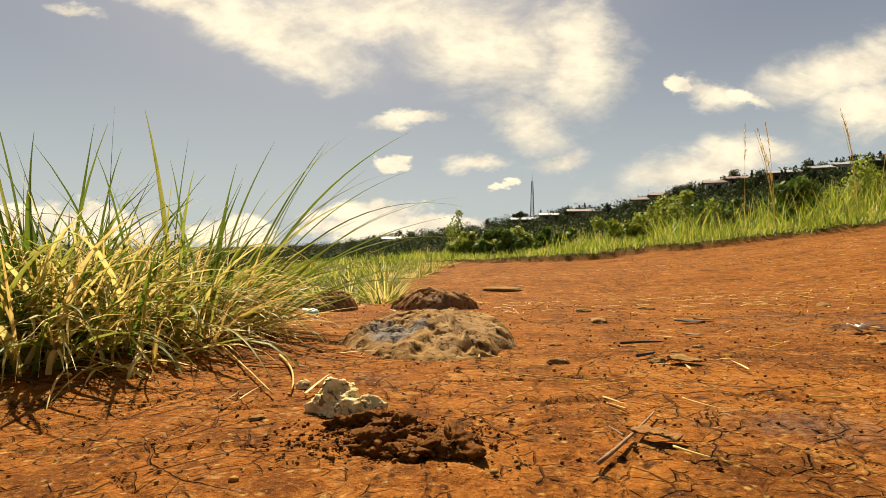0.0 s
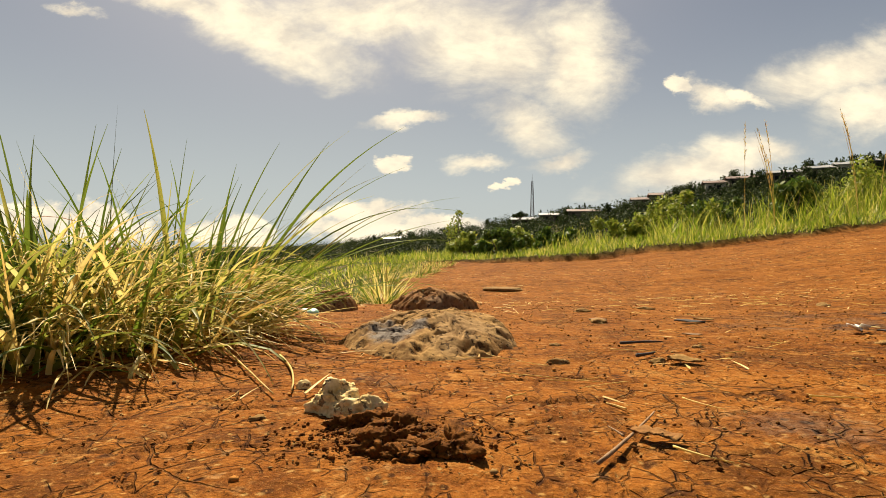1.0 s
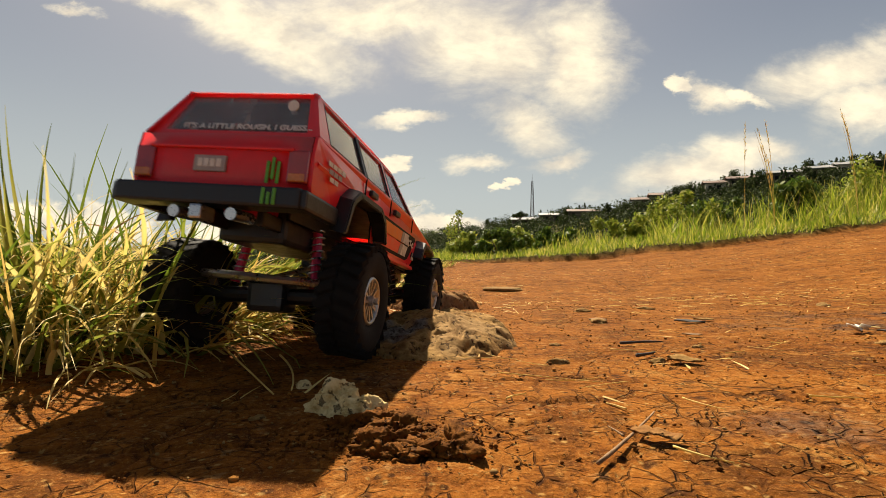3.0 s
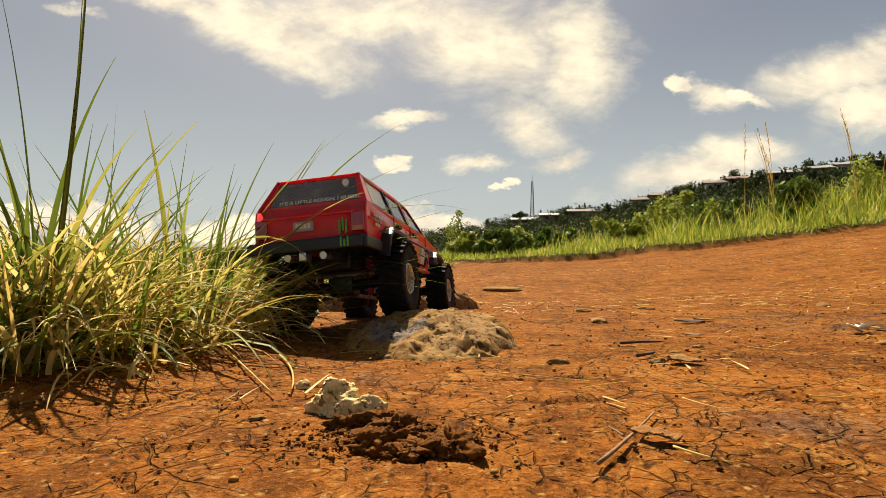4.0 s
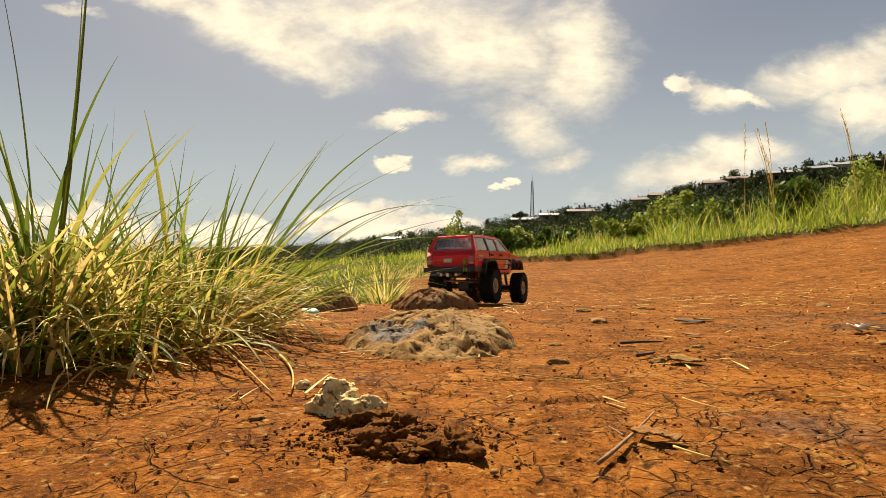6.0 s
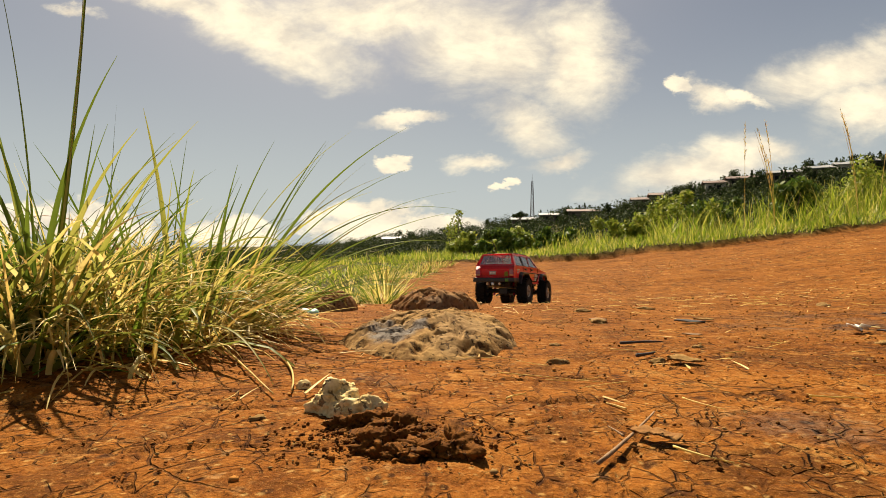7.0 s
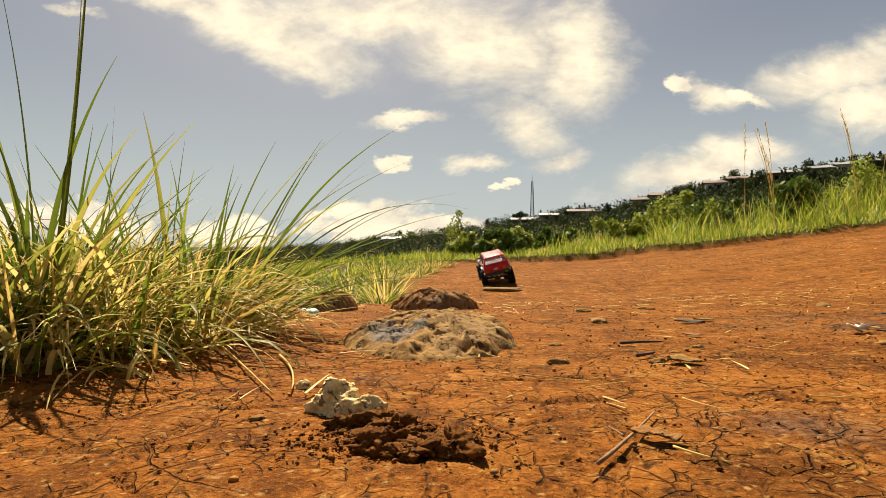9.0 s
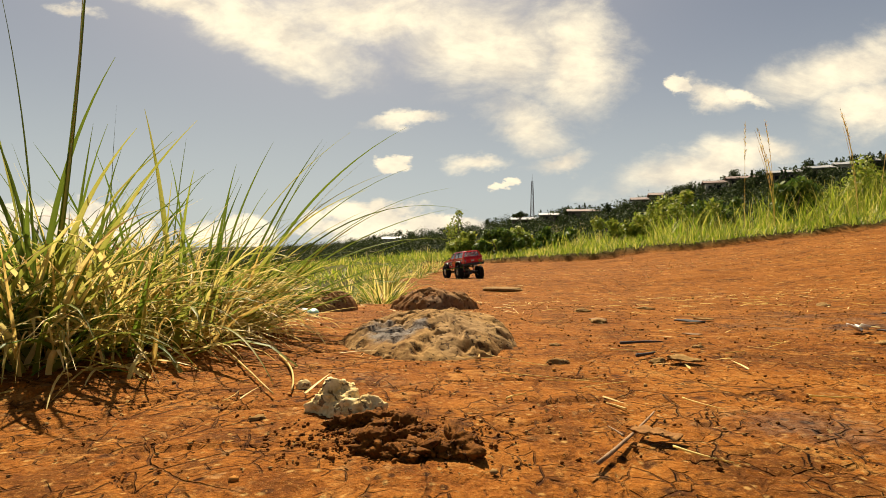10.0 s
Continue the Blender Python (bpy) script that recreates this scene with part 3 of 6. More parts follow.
def clump_of(name, mat, parent, m, rng, count, spread_r, lean, length, bend, width, segs=6, label="", tilt=(0.0, 0.0)):
    """A bunch of blades growing from one root, as one mesh with its foot at the origin."""
    a, r = rng.uniform(0, 2 * math.pi, count), spread_r * np.sqrt(rng.uniform(0, 1, count))
    base = np.stack([r * np.cos(a), r * np.sin(a), np.full(count, -0.012)], -1)
    turn = a + rng.normal(0, 0.7, count)
    ln = np.abs(rng.normal(lean[0], lean[1], count))
    lx, ly = ln * np.cos(turn) + tilt[0], ln * np.sin(turn) + tilt[1]
    v, q = blades(rng, base, np.hypot(lx, ly), np.arctan2(ly, lx), rng.uniform(*length, count), rng.uniform(*bend, count), rng.uniform(*width, count), segs)
    ob = new(name, quad_mesh(name, v, q, mat))
    ob.parent = parent
    ob.matrix_basis = m
    if label:
        tagged(ob, label)
    return ob


def single_blade(parent, x, y, lean, turn, length, bend, width, mat, seed, label=""):
    rng = np.random.default_rng(seed)
    base = np.array([[0.0, 0.0, -0.012]])
    v, q = blades(rng, base, np.array([radians(lean)]), np.array([radians(turn)]), np.array([length]), np.array([radians(bend)]), np.array([width]), 14)
    ob = new("blade", quad_mesh("blade", v, q, mat))
    ob.parent = parent
    o = parent.matrix_basis.translation
    ob.matrix_basis = pose(x - o.x, y - o.y, h(x, y) - o.z)
    if label:
        tagged(ob, label)
    return ob


SWAY = []      # grass pieces that move: (object, rest x, y, z, stiffness, role, seed)


def grass_clump():
    rng = np.random.default_rng(4)
    cx, cy = -0.46, 0.72
    root = empty("grass_clump", pose(cx, cy, h(cx, cy)), "large clump of green and dry grass on red earth", "grass", group="grass clumps")
    i = 0
    for ring, (count, rr) in enumerate(((5, 0.08), (10, 0.18), (15, 0.28))):
        for k in range(count):
            a = 2 * math.pi * (k + 0.5 * ring) / count + rng.uniform(-0.2, 0.2)
            x, y = cx + rr * math.cos(a) * rng.uniform(0.8, 1.1), cy + rr * 0.85 * math.sin(a) * rng.uniform(0.8, 1.1)
            if x > -0.26 or y < 0.47 or x / y > -0.41:
                continue
            z = h(x, y)
            m = pose(x - cx, y - cy, z - h(cx, cy))
            out = (0.30 * math.cos(a), 0.30 * math.sin(a))
            g = clump_of("tuft", BLADE, root, m, rng, 24, 0.06, (0.45, 0.38), (0.09, 0.21), (0.3, 2.7), (0.0035, 0.0085), tilt=out)
            SWAY.append((g, x - cx, y - cy, z - h(cx, cy), 1.0, "bunch", i))
            clump_of("dry_tuft", STRAW, root, m, rng, 84, 0.08, (0.85, 0.55), (0.07, 0.17), (0.2, 2.6), (0.0022, 0.0062), tilt=out)
            i += 1
    # fan of long blades, and the ones that lie over the earth in front
    for seed in range(9):
        x, y = -0.34 + rng.uniform(-0.05, 0.05), 0.80 + rng.uniform(-0.06, 0.06)
        single_blade(root, x, y, rng.uniform(48, 78), rng.uniform(-35, 10), rng.uniform(0.14, 0.24), rng.uniform(15, 45), rng.uniform(0.003, 0.005), (BLADE, STRAW, HERO)[seed % 3], 200 + seed)
    for x, y, lean, turn, ln, bend, wd, mat in (
            (-0.32, 0.80, 24, 0, 0.42, 40, 0.0070, HERO), (-0.31, 0.80, 30, 0, 0.43, 78, 0.0065, HERO), (-0.30, 0.79, 42, 0, 0.40, 66, 0.0065, HERO), (-0.30, 0.80, 36, 0, 0.40, 50, 0.0060, HERO),
            (-0.31, 0.82, 14, 0, 0.33, 24, 0.0060, HERO), (-0.32, 0.80, 18, 0, 0.31, 20, 0.0075, HERO), (-0.355, 0.80, 11, 0, 0.31, 20, 0.0065, HERO), (-0.33, 0.79, 22, 0, 0.33, 14, 0.0060, HERO),
            (-0.36, 0.80, 7, 0, 0.26, 8, 0.0065, HERO), (-0.395, 0.76, 3, 0, 0.28, 6, 0.0070, HERO), (-0.388, 0.75, 2, 180, 0.32, 12, 0.0090, BLADE), (-0.375, 0.76, 16, 0, 0.24, 10, 0.0060, HERO),
            (-0.475, 0.75, 0, 0, 0.32, 4, 0.0060, HERO), (-0.535, 0.75, 6, 0, 0.30, 4, 0.0075, HERO), (-0.33, 0.80, 30, 5, 0.34, 22, 0.0055, BLADE), (-0.56, 0.72, 14, 180, 0.28, 14, 0.0070, HERO),
            (-0.34, 0.78, 40, -5, 0.30, 30, 0.0060, BLADE), (-0.29, 0.82, 46, 0, 0.32, 35, 0.0060, HERO), (-0.30, 0.8, 58, -8, 0.32, 25, 0.0055, HERO), (-0.29, 0.80, 64, 0, 0.34, 20, 0.0055, HERO),
            (-0.42, 0.60, 15, 180, 0.24, 25, 0.0100, HERO), (-0.40, 0.56, 12, 170, 0.23, 12, 0.0100, HERO), (-0.37, 0.62, 20, 10, 0.2, 60, 0.008, BLADE), (-0.45, 0.58, 6, 180, 0.26, 10, 0.0080, HERO),
            (-0.43, 0.70, 20, 0, 0.20, 60, 0.006, STRAW), (-0.50, 0.72, 12, 0, 0.22, 20, 0.006, STRAW), (-0.36, 0.68, 10, 20, 0.19, 90, 0.008, BLADE), (-0.41, 0.64, 25, 0, 0.20, 70, 0.007, BLADE)):
        SWAY.append((b := single_blade(root, x, y, lean, turn, ln, bend, wd, mat, i + 50), *b.matrix_basis.translation, 0.8, "blade", i))
        i += 1
    for k in range(16):
        x, y = -0.32 + rng.uniform(-0.04, 0.05), 0.78 + rng.uniform(-0.06, 0.05)
        SWAY.append((b := single_blade(root, x, y, rng.uniform(20, 56), rng.uniform(-14, 10), rng.uniform(0.24, 0.38), rng.uniform(20, 75), rng.uniform(0.005, 0.0075), (HERO, HERO, BLADE)[k % 3], 500 + k), *b.matrix_basis.translation, 0.8, "blade", i))
        i += 1
    b = single_blade(root, -0.335, 0.70, 4, 5, 0.30, 185, 0.0095, BLADE, 401, "long pale arching blade")
    SWAY.append((b, *b.matrix_basis.translation, 3.0, "arch", 7))
    b = single_blade(root, -0.40, 0.72, 8, 180, 0.30, 120, 0.0070, RUSTY, 402, "rust-red arching blade")
    SWAY.append((b, *b.matrix_basis.translation, 1.0, "blade", 9))
    # straws drooping to the earth in front
    for seed in range(84):
        x = rng.uniform(-0.58, -0.28)
        y = 0.55 + rng.uniform(0, 0.06) + 0.35 * max(0, x + 0.42)
        single_blade(root, x, y, rng.uniform(24, 62), rng.uniform(-120, -20), rng.uniform(0.12, 0.26), rng.uniform(30, 90), rng.uniform(0.0022, 0.0046), (STRAW, BLADE, BLADE)[seed % 3], 300 + seed)
    for k in range(46):
        x, y = rng.uniform(-0.50, -0.34), rng.uniform(0.47, 0.57)
        single_blade(root, x, y, rng.uniform(2, 34), rng.uniform(-170, 20), rng.uniform(0.13, 0.24), rng.uniform(60, 150), rng.uniform(0.003, 0.0065), (BLADE, HERO, STRAW, BLADE)[k % 4], 700 + k)
    # curled dry straws matted through the clump
    for x0, y0, rr, n_straw, n_green in ((-0.47, 0.66, 0.10, 200, 40), (-0.38, 0.70, 0.09, 170, 40), (-0.56, 0.72, 0.10, 170, 30), (-0.44, 0.60, 0.07, 120, 40), (-0.34, 0.74, 0.07, 110, 30)):
        m = pose(x0 - cx, y0 - cy, h(x0, y0) - h(cx, cy))
        clump_of("dry_tuft", STRAW, root, m, rng, n_straw, rr, (0.55, 0.45), (0.10, 0.22), (0.8, 3.2), (0.0022, 0.0050), 9)
        clump_of("tuft", HERO, root, m, rng, n_green, rr, (0.45, 0.30), (0.14, 0.27), (0.2, 1.4), (0.0035, 0.0065), 8)
    # the near root with its drooping dark blades
    for x0, y0, n_green, n_straw in ((-0.385, 0.50, 70, 34), (-0.43, 0.475, 60, 30), (-0.335, 0.555, 34, 34), (-0.47, 0.52, 40, 30), (-0.345, 0.455, 44, 16), (-0.395, 0.44, 44, 16)):
        m = pose(x0 - cx, y0 - cy, h(x0, y0) - h(cx, cy))
        clump_of("tuft", BLADE, root, m, rng, n_green, 0.022, (0.55, 0.35), (0.09, 0.19), (0.6, 2.4), (0.0035, 0.0070), 9)
        clump_of("dry_tuft", STRAW, root, m, rng, n_straw, 0.026, (0.75, 0.40), (0.08, 0.17), (0.8, 2.4), (0.0022, 0.0048), 9)
    # shoots that the wheels bend aside and that stand up afterwards
    for x, y, lean, turn, ln, bend, wd, mat in (
            (-0.372, 0.49, 9, 0, 0.42, -9, 0.0095, BLADE), (-0.370, 0.492, 8, 0, 0.43, -6, 0.0110, HERO), (-0.368, 0.488, 12, 0, 0.25, 46, 0.0090, BLADE), (-0.374, 0.49, 2, 0, 0.30, 30, 0.0060, HERO), (-0.379, 0.49, 16, 180, 0.26, 26, 0.0075, HERO), (-0.368, 0.485, 8, 0, 0.24, 34, 0.0070, BLADE), (-0.372, 0.485, 22, 180, 0.20, 44, 0.0070, BLADE), (-0.366, 0.49, 26, 10, 0.24, 30, 0.0060, HERO), (-0.378, 0.485, 30, 190, 0.22, 52, 0.0065, STRAW), (-0.368, 0.50, 20, 0, 0.27, 26, 0.0060, BLADE),
            (-0.385, 0.50, 1, 180, 0.42, 14, 0.0040, HERO), (-0.380, 0.50, 9, 180, 0.30, 8, 0.0060, BLADE), (-0.375, 0.49, 3, 180, 0.24, 22, 0.0060, HERO),
            (-0.365, 0.495, 14, 0, 0.25, 34, 0.0055, HERO), (-0.376, 0.49, 5, 180, 0.22, 32, 0.0065, HERO), (-0.371, 0.49, 30, 0, 0.19, 40, 0.0080, BLADE), (-0.37, 0.49, 25, 200, 0.20, 40, 0.0060, BLADE), (-0.37, 0.49, 35, -20, 0.18, 60, 0.006, BLADE)):
        b = single_blade(root, x, y, lean, turn, ln, bend, wd, mat, i + 90)
        SWAY.append((b, *b.matrix_basis.translation, 1.0, "shoot", i))
        i += 1
    return root


def grass_tuft(x, y, r, height, seed, label):
    rng = np.random.default_rng(seed)
    root = empty("grass_clump", pose(x, y, h(x, y)), label, "grass", group="grass clumps")
    g = clump_of("tuft", BLADE, root, pose(0, 0, 0), rng, 130, r, (0.75, 0.35), (0.45 * height, 1.15 * height), (0.2, 1.1), (0.004, 0.008))
    clump_of("dry_tuft", STRAW, root, pose(0, 0, 0), rng, 80, r, (0.9, 0.3), (0.4 * height, 0.9 * height), (0.4, 1.3), (0.003, 0.006))
    SWAY.append((g, 0, 0, 0, 0.4, "bunch", seed))
    return root


def meadow():
    """The turf beyond the track, denser and taller to the right."""
    rng = np.random.default_rng(12)
    verts, quads, n0 = [], [], 0
    zones = (  # x range, y range, count, shortest, longest
        (-6.0, 12.0, 5.6, 10.0, 30000, 0.07, 0.20), (-4.0, -0.2, 2.3, 7.5, 13000, 0.04, 0.13), (1.4, 9.5, 6.3, 9.5, 9000, 0.20, 0.55))
    for x0, x1, y0, y1, count, s0, s1 in zones:
        x, y = rng.uniform(x0, x1, count), rng.uniform(y0, y1, count)
        keep = (bare(x, y) < rng.uniform(0.0, 0.35, count)) & (fbm(x * 2.4, y * 2.4, 61) > rng.uniform(0.42, 0.54, count))
        x, y = x[keep], y[keep]
        k = len(x)
        e = np.interp(x, E_X, E_Y)
        grow = np.clip(0.45 + 0.5 * (y - e) + 0.35 * (fbm(x * 0.9, y * 0.9, 67) - 0.3) * 2, 0.35, 1.15)
        grow = np.where(x < 0.3, np.clip(0.5 + fbm(x * 1.4, y * 1.4, 67), 0.4, 1.1), grow * np.clip(0.28 + 0.16 * x, 0.35, 1.2))
        base = np.stack([x, y, land(x, y) - 0.01], -1)
        v, q = blades(rng, base, np.abs(rng.normal(0.38, 0.28, k)), rng.uniform(0, 2 * math.pi, k), rng.uniform(s0, s1, k) * grow, rng.uniform(0.1, 1.2, k), rng.uniform(0.006, 0.013, k), 4, False)
        verts.append(v), quads.append(q + n0)
        n0 += len(v)
    x = rng.uniform(-0.4, 9.0, 17000)
    y = np.interp(x, E_X, E_Y) + rng.uniform(-0.25, 1.1, len(x)) + 0.5 * (fbm(x * 1.6, x * 0, 63) - 0.47)
    keep = bare(x, y) < 0.3
    x, y = x[keep], y[keep]
    k = len(x)
    v, q = blades(rng, np.stack([x, y, land(x, y) - 0.005], -1), np.abs(rng.normal(0.6, 0.4, k)), rng.uniform(0, 6.28, k), rng.uniform(0.03, 0.13, k), rng.uniform(0, 1.2, k), rng.uniform(0.006, 0.014, k), 3, False)
    verts.append(v), quads.append(q + n0)
    ob = new("meadow_grass", quad_mesh("meadow_grass", np.concatenate(verts), np.concatenate(quads), TURF))
    return tagged(ob, "tall green and yellow meadow grass along the track", "grass", kind="stuff")


def leaf_cloud(rng, centres, radii, count, size, squash=1.0):
    """Small folded leaves scattered in overlapping lumps."""
    c = np.repeat(np.asarray(centres, float), count, 0)
    r = np.repeat(np.asarray(radii, float), count)
    k = len(c)
    d = rng.normal(0, 1, (k, 3))
    d /= np.linalg.norm(d, axis=1)[:, None]
    p = c + d * (r * rng.uniform(0.45, 1.08, k))[:, None] * np.array([1, 1, squash])
    a = rng.normal(0, 1, (k, 3))
    a /= np.linalg.norm(a, axis=1)[:, None]
    b = np.cross(a, d + 0.4 * rng.normal(0, 1, (k, 3)))
    b /= np.maximum(np.linalg.norm(b, axis=1)[:, None], 1e-6)
    s = rng.uniform(0.6, 1.3, k)[:, None] * size
    v = np.stack([p - a * s, p - b * s * 0.45, p + a * s, p + b * s * 0.45], 1).reshape(-1, 3)
    q = np.arange(4 * k).reshape(-1, 4)
    return v, q


def bush(x, y, width, height, seed, mat, label, lumps=14, size=0.035, per=150):
    rng = np.random.default_rng(seed)
    root = empty("bush", pose(x, y, h(x, y)), label, "bush", group="roadside bushes")
    cs, rs = [], []
    for k in range(lumps):
        a, r = rng.uniform(0, 2 * math.pi), width / 2 * math.sqrt(rng.uniform(0, 0.8))
        zz = rng.uniform(0.15, 1.0) * height * (1 - 0.45 * (r / (width / 2)) ** 2)
        cs.append((r * math.cos(a), r * math.sin(a), zz)), rs.append(rng.uniform(0.16, 0.28) * min(width, height))
    vs, fs = [], []
    for k in range(0, lumps, 2):
        c = cs[k]
        v, f = tube([(0, 0, -0.02), (c[0] * 0.4, c[1] * 0.4, c[2] * 0.5), c], [0.012, 0.008, 0.004], 5)
        fs += [tuple(i + len(vs) for i in ff) for ff in f]
        vs += v
    st = new("stem", mesh_of("stem", vs, fs, BARK))
    st.parent = root
    v, q = leaf_cloud(rng, cs, rs, per, size)
    cr = new("crown", quad_mesh("crown", v, q, mat, False))
    cr.parent = root
    return root


def weed_stalk(x, y, height, seed, spikes, label):
    """A tall bare grass stalk with a feathery head."""
    rng = np.random.default_rng(seed)
    root = empty("grass_stalk", pose(x, y, h(x, y)), label, "grass stalk", group="tall grass stalks")
    for k in range(spikes):
        a, ln = rng.uniform(-0.16, 0.16), height * (1 - 0.12 * k) * rng.uniform(0.9, 1.0)
        p = [(a * ln * t * t * 1.2, 0.05 * ln * t * math.sin(k), ln * t - 0.03) for t in np.linspace(0, 1, 8)]
        vs, fs = tube(p, list(np.linspace(0.004, 0.0016, 8)), 5)
        st = new("stem", mesh_of("stem", vs, fs, STRAW))
        st.parent = root
        m = 70
        t = rng.uniform(0.66, 1.0, m)
        base = np.stack([a * ln * t * t * 1.2, 0 * t, ln * t - 0.03], -1)
        v, q = blades(rng, base, rng.uniform(0.2, 0.6, m), rng.uniform(0, 6.28, m), rng.uniform(0.02, 0.07, m), rng.uniform(0, 0.6, m), np.full(m, 0.006), 2, False)
        hd = new("seed_head", quad_mesh("seed_head", v, q, STRAW))
        hd.parent = root
    return root


def tree_proto(seed, height, width, kind):
    rng = np.random.default_rng(seed)
    root = empty("tree", pose(0, 0, -500), "dark green broadleaf tree on the far ridge", "tree", group="trees on the ridge")
    vs, fs, cs, rs = [], [], [], []
    trunk_top = height * (0.75 if kind == "palm" else 0.55)
    v, f = tube([(0, 0, -0.6), (0.03 * height, 0, trunk_top * 0.5), (0.02 * height, 0.02 * height, trunk_top)], [0.03 * height, 0.022 * height, 0.012 * height], 7)
    vs += v
    fs += f
    for k in range(9 if kind == "round" else 12):
        a = rng.uniform(0, 2 * math.pi)
        if kind == "cone":
            t = k / 11
            r, z = width / 2 * (1 - t) * rng.uniform(0.5, 1), height * (0.2 + 0.78 * t)
            rad = 0.2 * width * (1.25 - t)
        elif kind == "palm":
            r, z, rad = width / 2 * rng.uniform(0.3, 1), height * rng.uniform(0.82, 1.0), 0.17 * width
        else:
            r, z = width / 2 * math.sqrt(rng.uniform(0, 1)) * 0.8, height * rng.uniform(0.42, 0.95)
            rad = rng.uniform(0.17, 0.28) * width
        c = (r * math.cos(a), r * math.sin(a), z)
        cs.append(c), rs.append(rad)
        v, f = tube([(0.02 * height, 0.01 * height, min(trunk_top, z * 0.7)), (c[0] * 0.6, c[1] * 0.6, z * 0.88), c], [0.012 * height, 0.008 * height, 0.004 * height], 5)
        fs += [tuple(i + len(vs) for i in ff) for ff in f]
        vs += v
    tr = new("trunk", mesh_of("trunk", vs, fs, BARK))
    tr.parent = root
    v, q = leaf_cloud(rng, cs, rs, 150, 0.036 * height, 0.85)
    cr = new("crown", quad_mesh("crown", v, q, WOODS, False))
    cr.parent = root
    return root


def ridge_point(u, back=1.0):
    y = float(np.interp(u, R_U, R_D)) * back
    return u * y, y


def far_woods():
    rng = np.random.default_rng(33)
    n = 2600
    u = rng.uniform(-0.45, 1.25, n)
    t = rng.uniform(0.06, 1.0, n) ** 0.8
    rd = np.interp(u, R_U, R_D)
    y = 45 + (rd - 45) * t
    x = u * y
    r = rng.uniform(1.3, 3.0, n) * np.clip(y / 150, 0.5, 1.4)
    z = land(x, y) + r * 0.5
    v, q = leaf_cloud(rng, np.stack([x, y, z], -1), r, 84, 0.40, 0.9)
    ob = new("far_woods", quad_mesh("far_woods", v, q, WOODS, False))
    tagged(ob, "dark green woods covering the far hillside", "woods", kind="stuff")
    protos = [tree_proto(1, 5.0, 5.2, "round"), tree_proto(2, 6.0, 5, "round"), tree_proto(3, 6, 2.4, "cone"), tree_proto(5, 7, 5.5, "palm"), tree_proto(7, 3.8, 6, "round")]
    spots = [(-0.17, 0), (-0.135, 1), (-0.095, 4), (-0.085, 1), (-0.06, 0), (-0.04, 2), (-0.018, 4), (0.0, 0), (0.03, 1), (0.055, 0), (0.087, 1), (0.10, 2), (0.125, 0),
             (0.145, 3), (0.205, 0), (0.235, 4), (0.255, 0), (0.27, 4), (0.305, 1), (0.325, 4), (0.35, 0), (0.40, 4), (0.432, 1), (0.455, 0), (0.475, 1), (0.50, 4), (0.545, 1),
             (0.57, 0), (0.585, 2), (0.60, 1), (0.64, 4), (0.685, 1), (0.70, 1), (0.735, 0), (0.765, 1), (0.785, 0), (0.82, 1), (0.845, 0), (0.9, 1), (0.96, 0), (-0.3, 4), (-0.25, 0), (-0.38, 4), (-0.5, 0)]
    spots += [(float(a), int(b)) for a, b in zip(rng.uniform(0.1, 0.95, 34), rng.integers(0, 5, 34)) if b != 3]
    used = set()
    for i, (u0, k) in enumerate(spots):
        x, y = ridge_point(u0, rng.uniform(0.86, 0.97))
        m = pose(x, y, h(x, y) - 0.8, 0, 0, rng.uniform(0, 360))
        if k in used:
            copy_thing(protos[k], m)
        else:
            protos[k].matrix_basis = m
            used.add(k)


def house(u, back, width, depth, height, roof, wall, label, turn=0.0, windows=3):
    x, y = ridge_point(u, back)
    root = empty("house", pose(x, y, h(x, y) - 0.3, 0, 0, turn), label, "house", group="houses on the ridge")
    bm = box(bmesh.new(), -width / 2, width / 2, -depth / 2, depth / 2, 0, height)
    part("wall", bm, wall, root)
    bm = bmesh.new()
    over, rise = 0.7, 0.16 * depth
    prof = [(-depth / 2 - over, height - 0.1), (0, height + rise), (depth / 2 + over, height - 0.1), (depth / 2 + over, height + 0.05), (0, height + rise + 0.16), (-depth / 2 - over, height + 0.05)]
    a = [bm.verts.new((-width / 2 - over, p, q)) for p, q in prof]
    b = [bm.verts.new((width / 2 + over, p, q)) for p, q in prof]
    for i in range(6):
        j = (i + 1) % 6
        bm.faces.new((a[i], a[j], b[j], b[i]))
    bm.faces.new((a[0], a[1], a[4], a[5])), bm.faces.new((a[1], a[2], a[3], a[4]))
    bm.faces.new((b[0], b[1], b[4], b[5])), bm.faces.new((b[1], b[2], b[3], b[4]))
    part("roof", bm, roof, root)
    for k in range(windows):
        wx = -width / 2 + width * (k + 0.5) / windows
        bm = box(bmesh.new(), wx - 0.5, wx + 0.5, -depth / 2 - 0.05, -depth / 2 + 0.08, height * 0.4, height * 0.78)
        part("window", bm, BLACK, root)
    return root


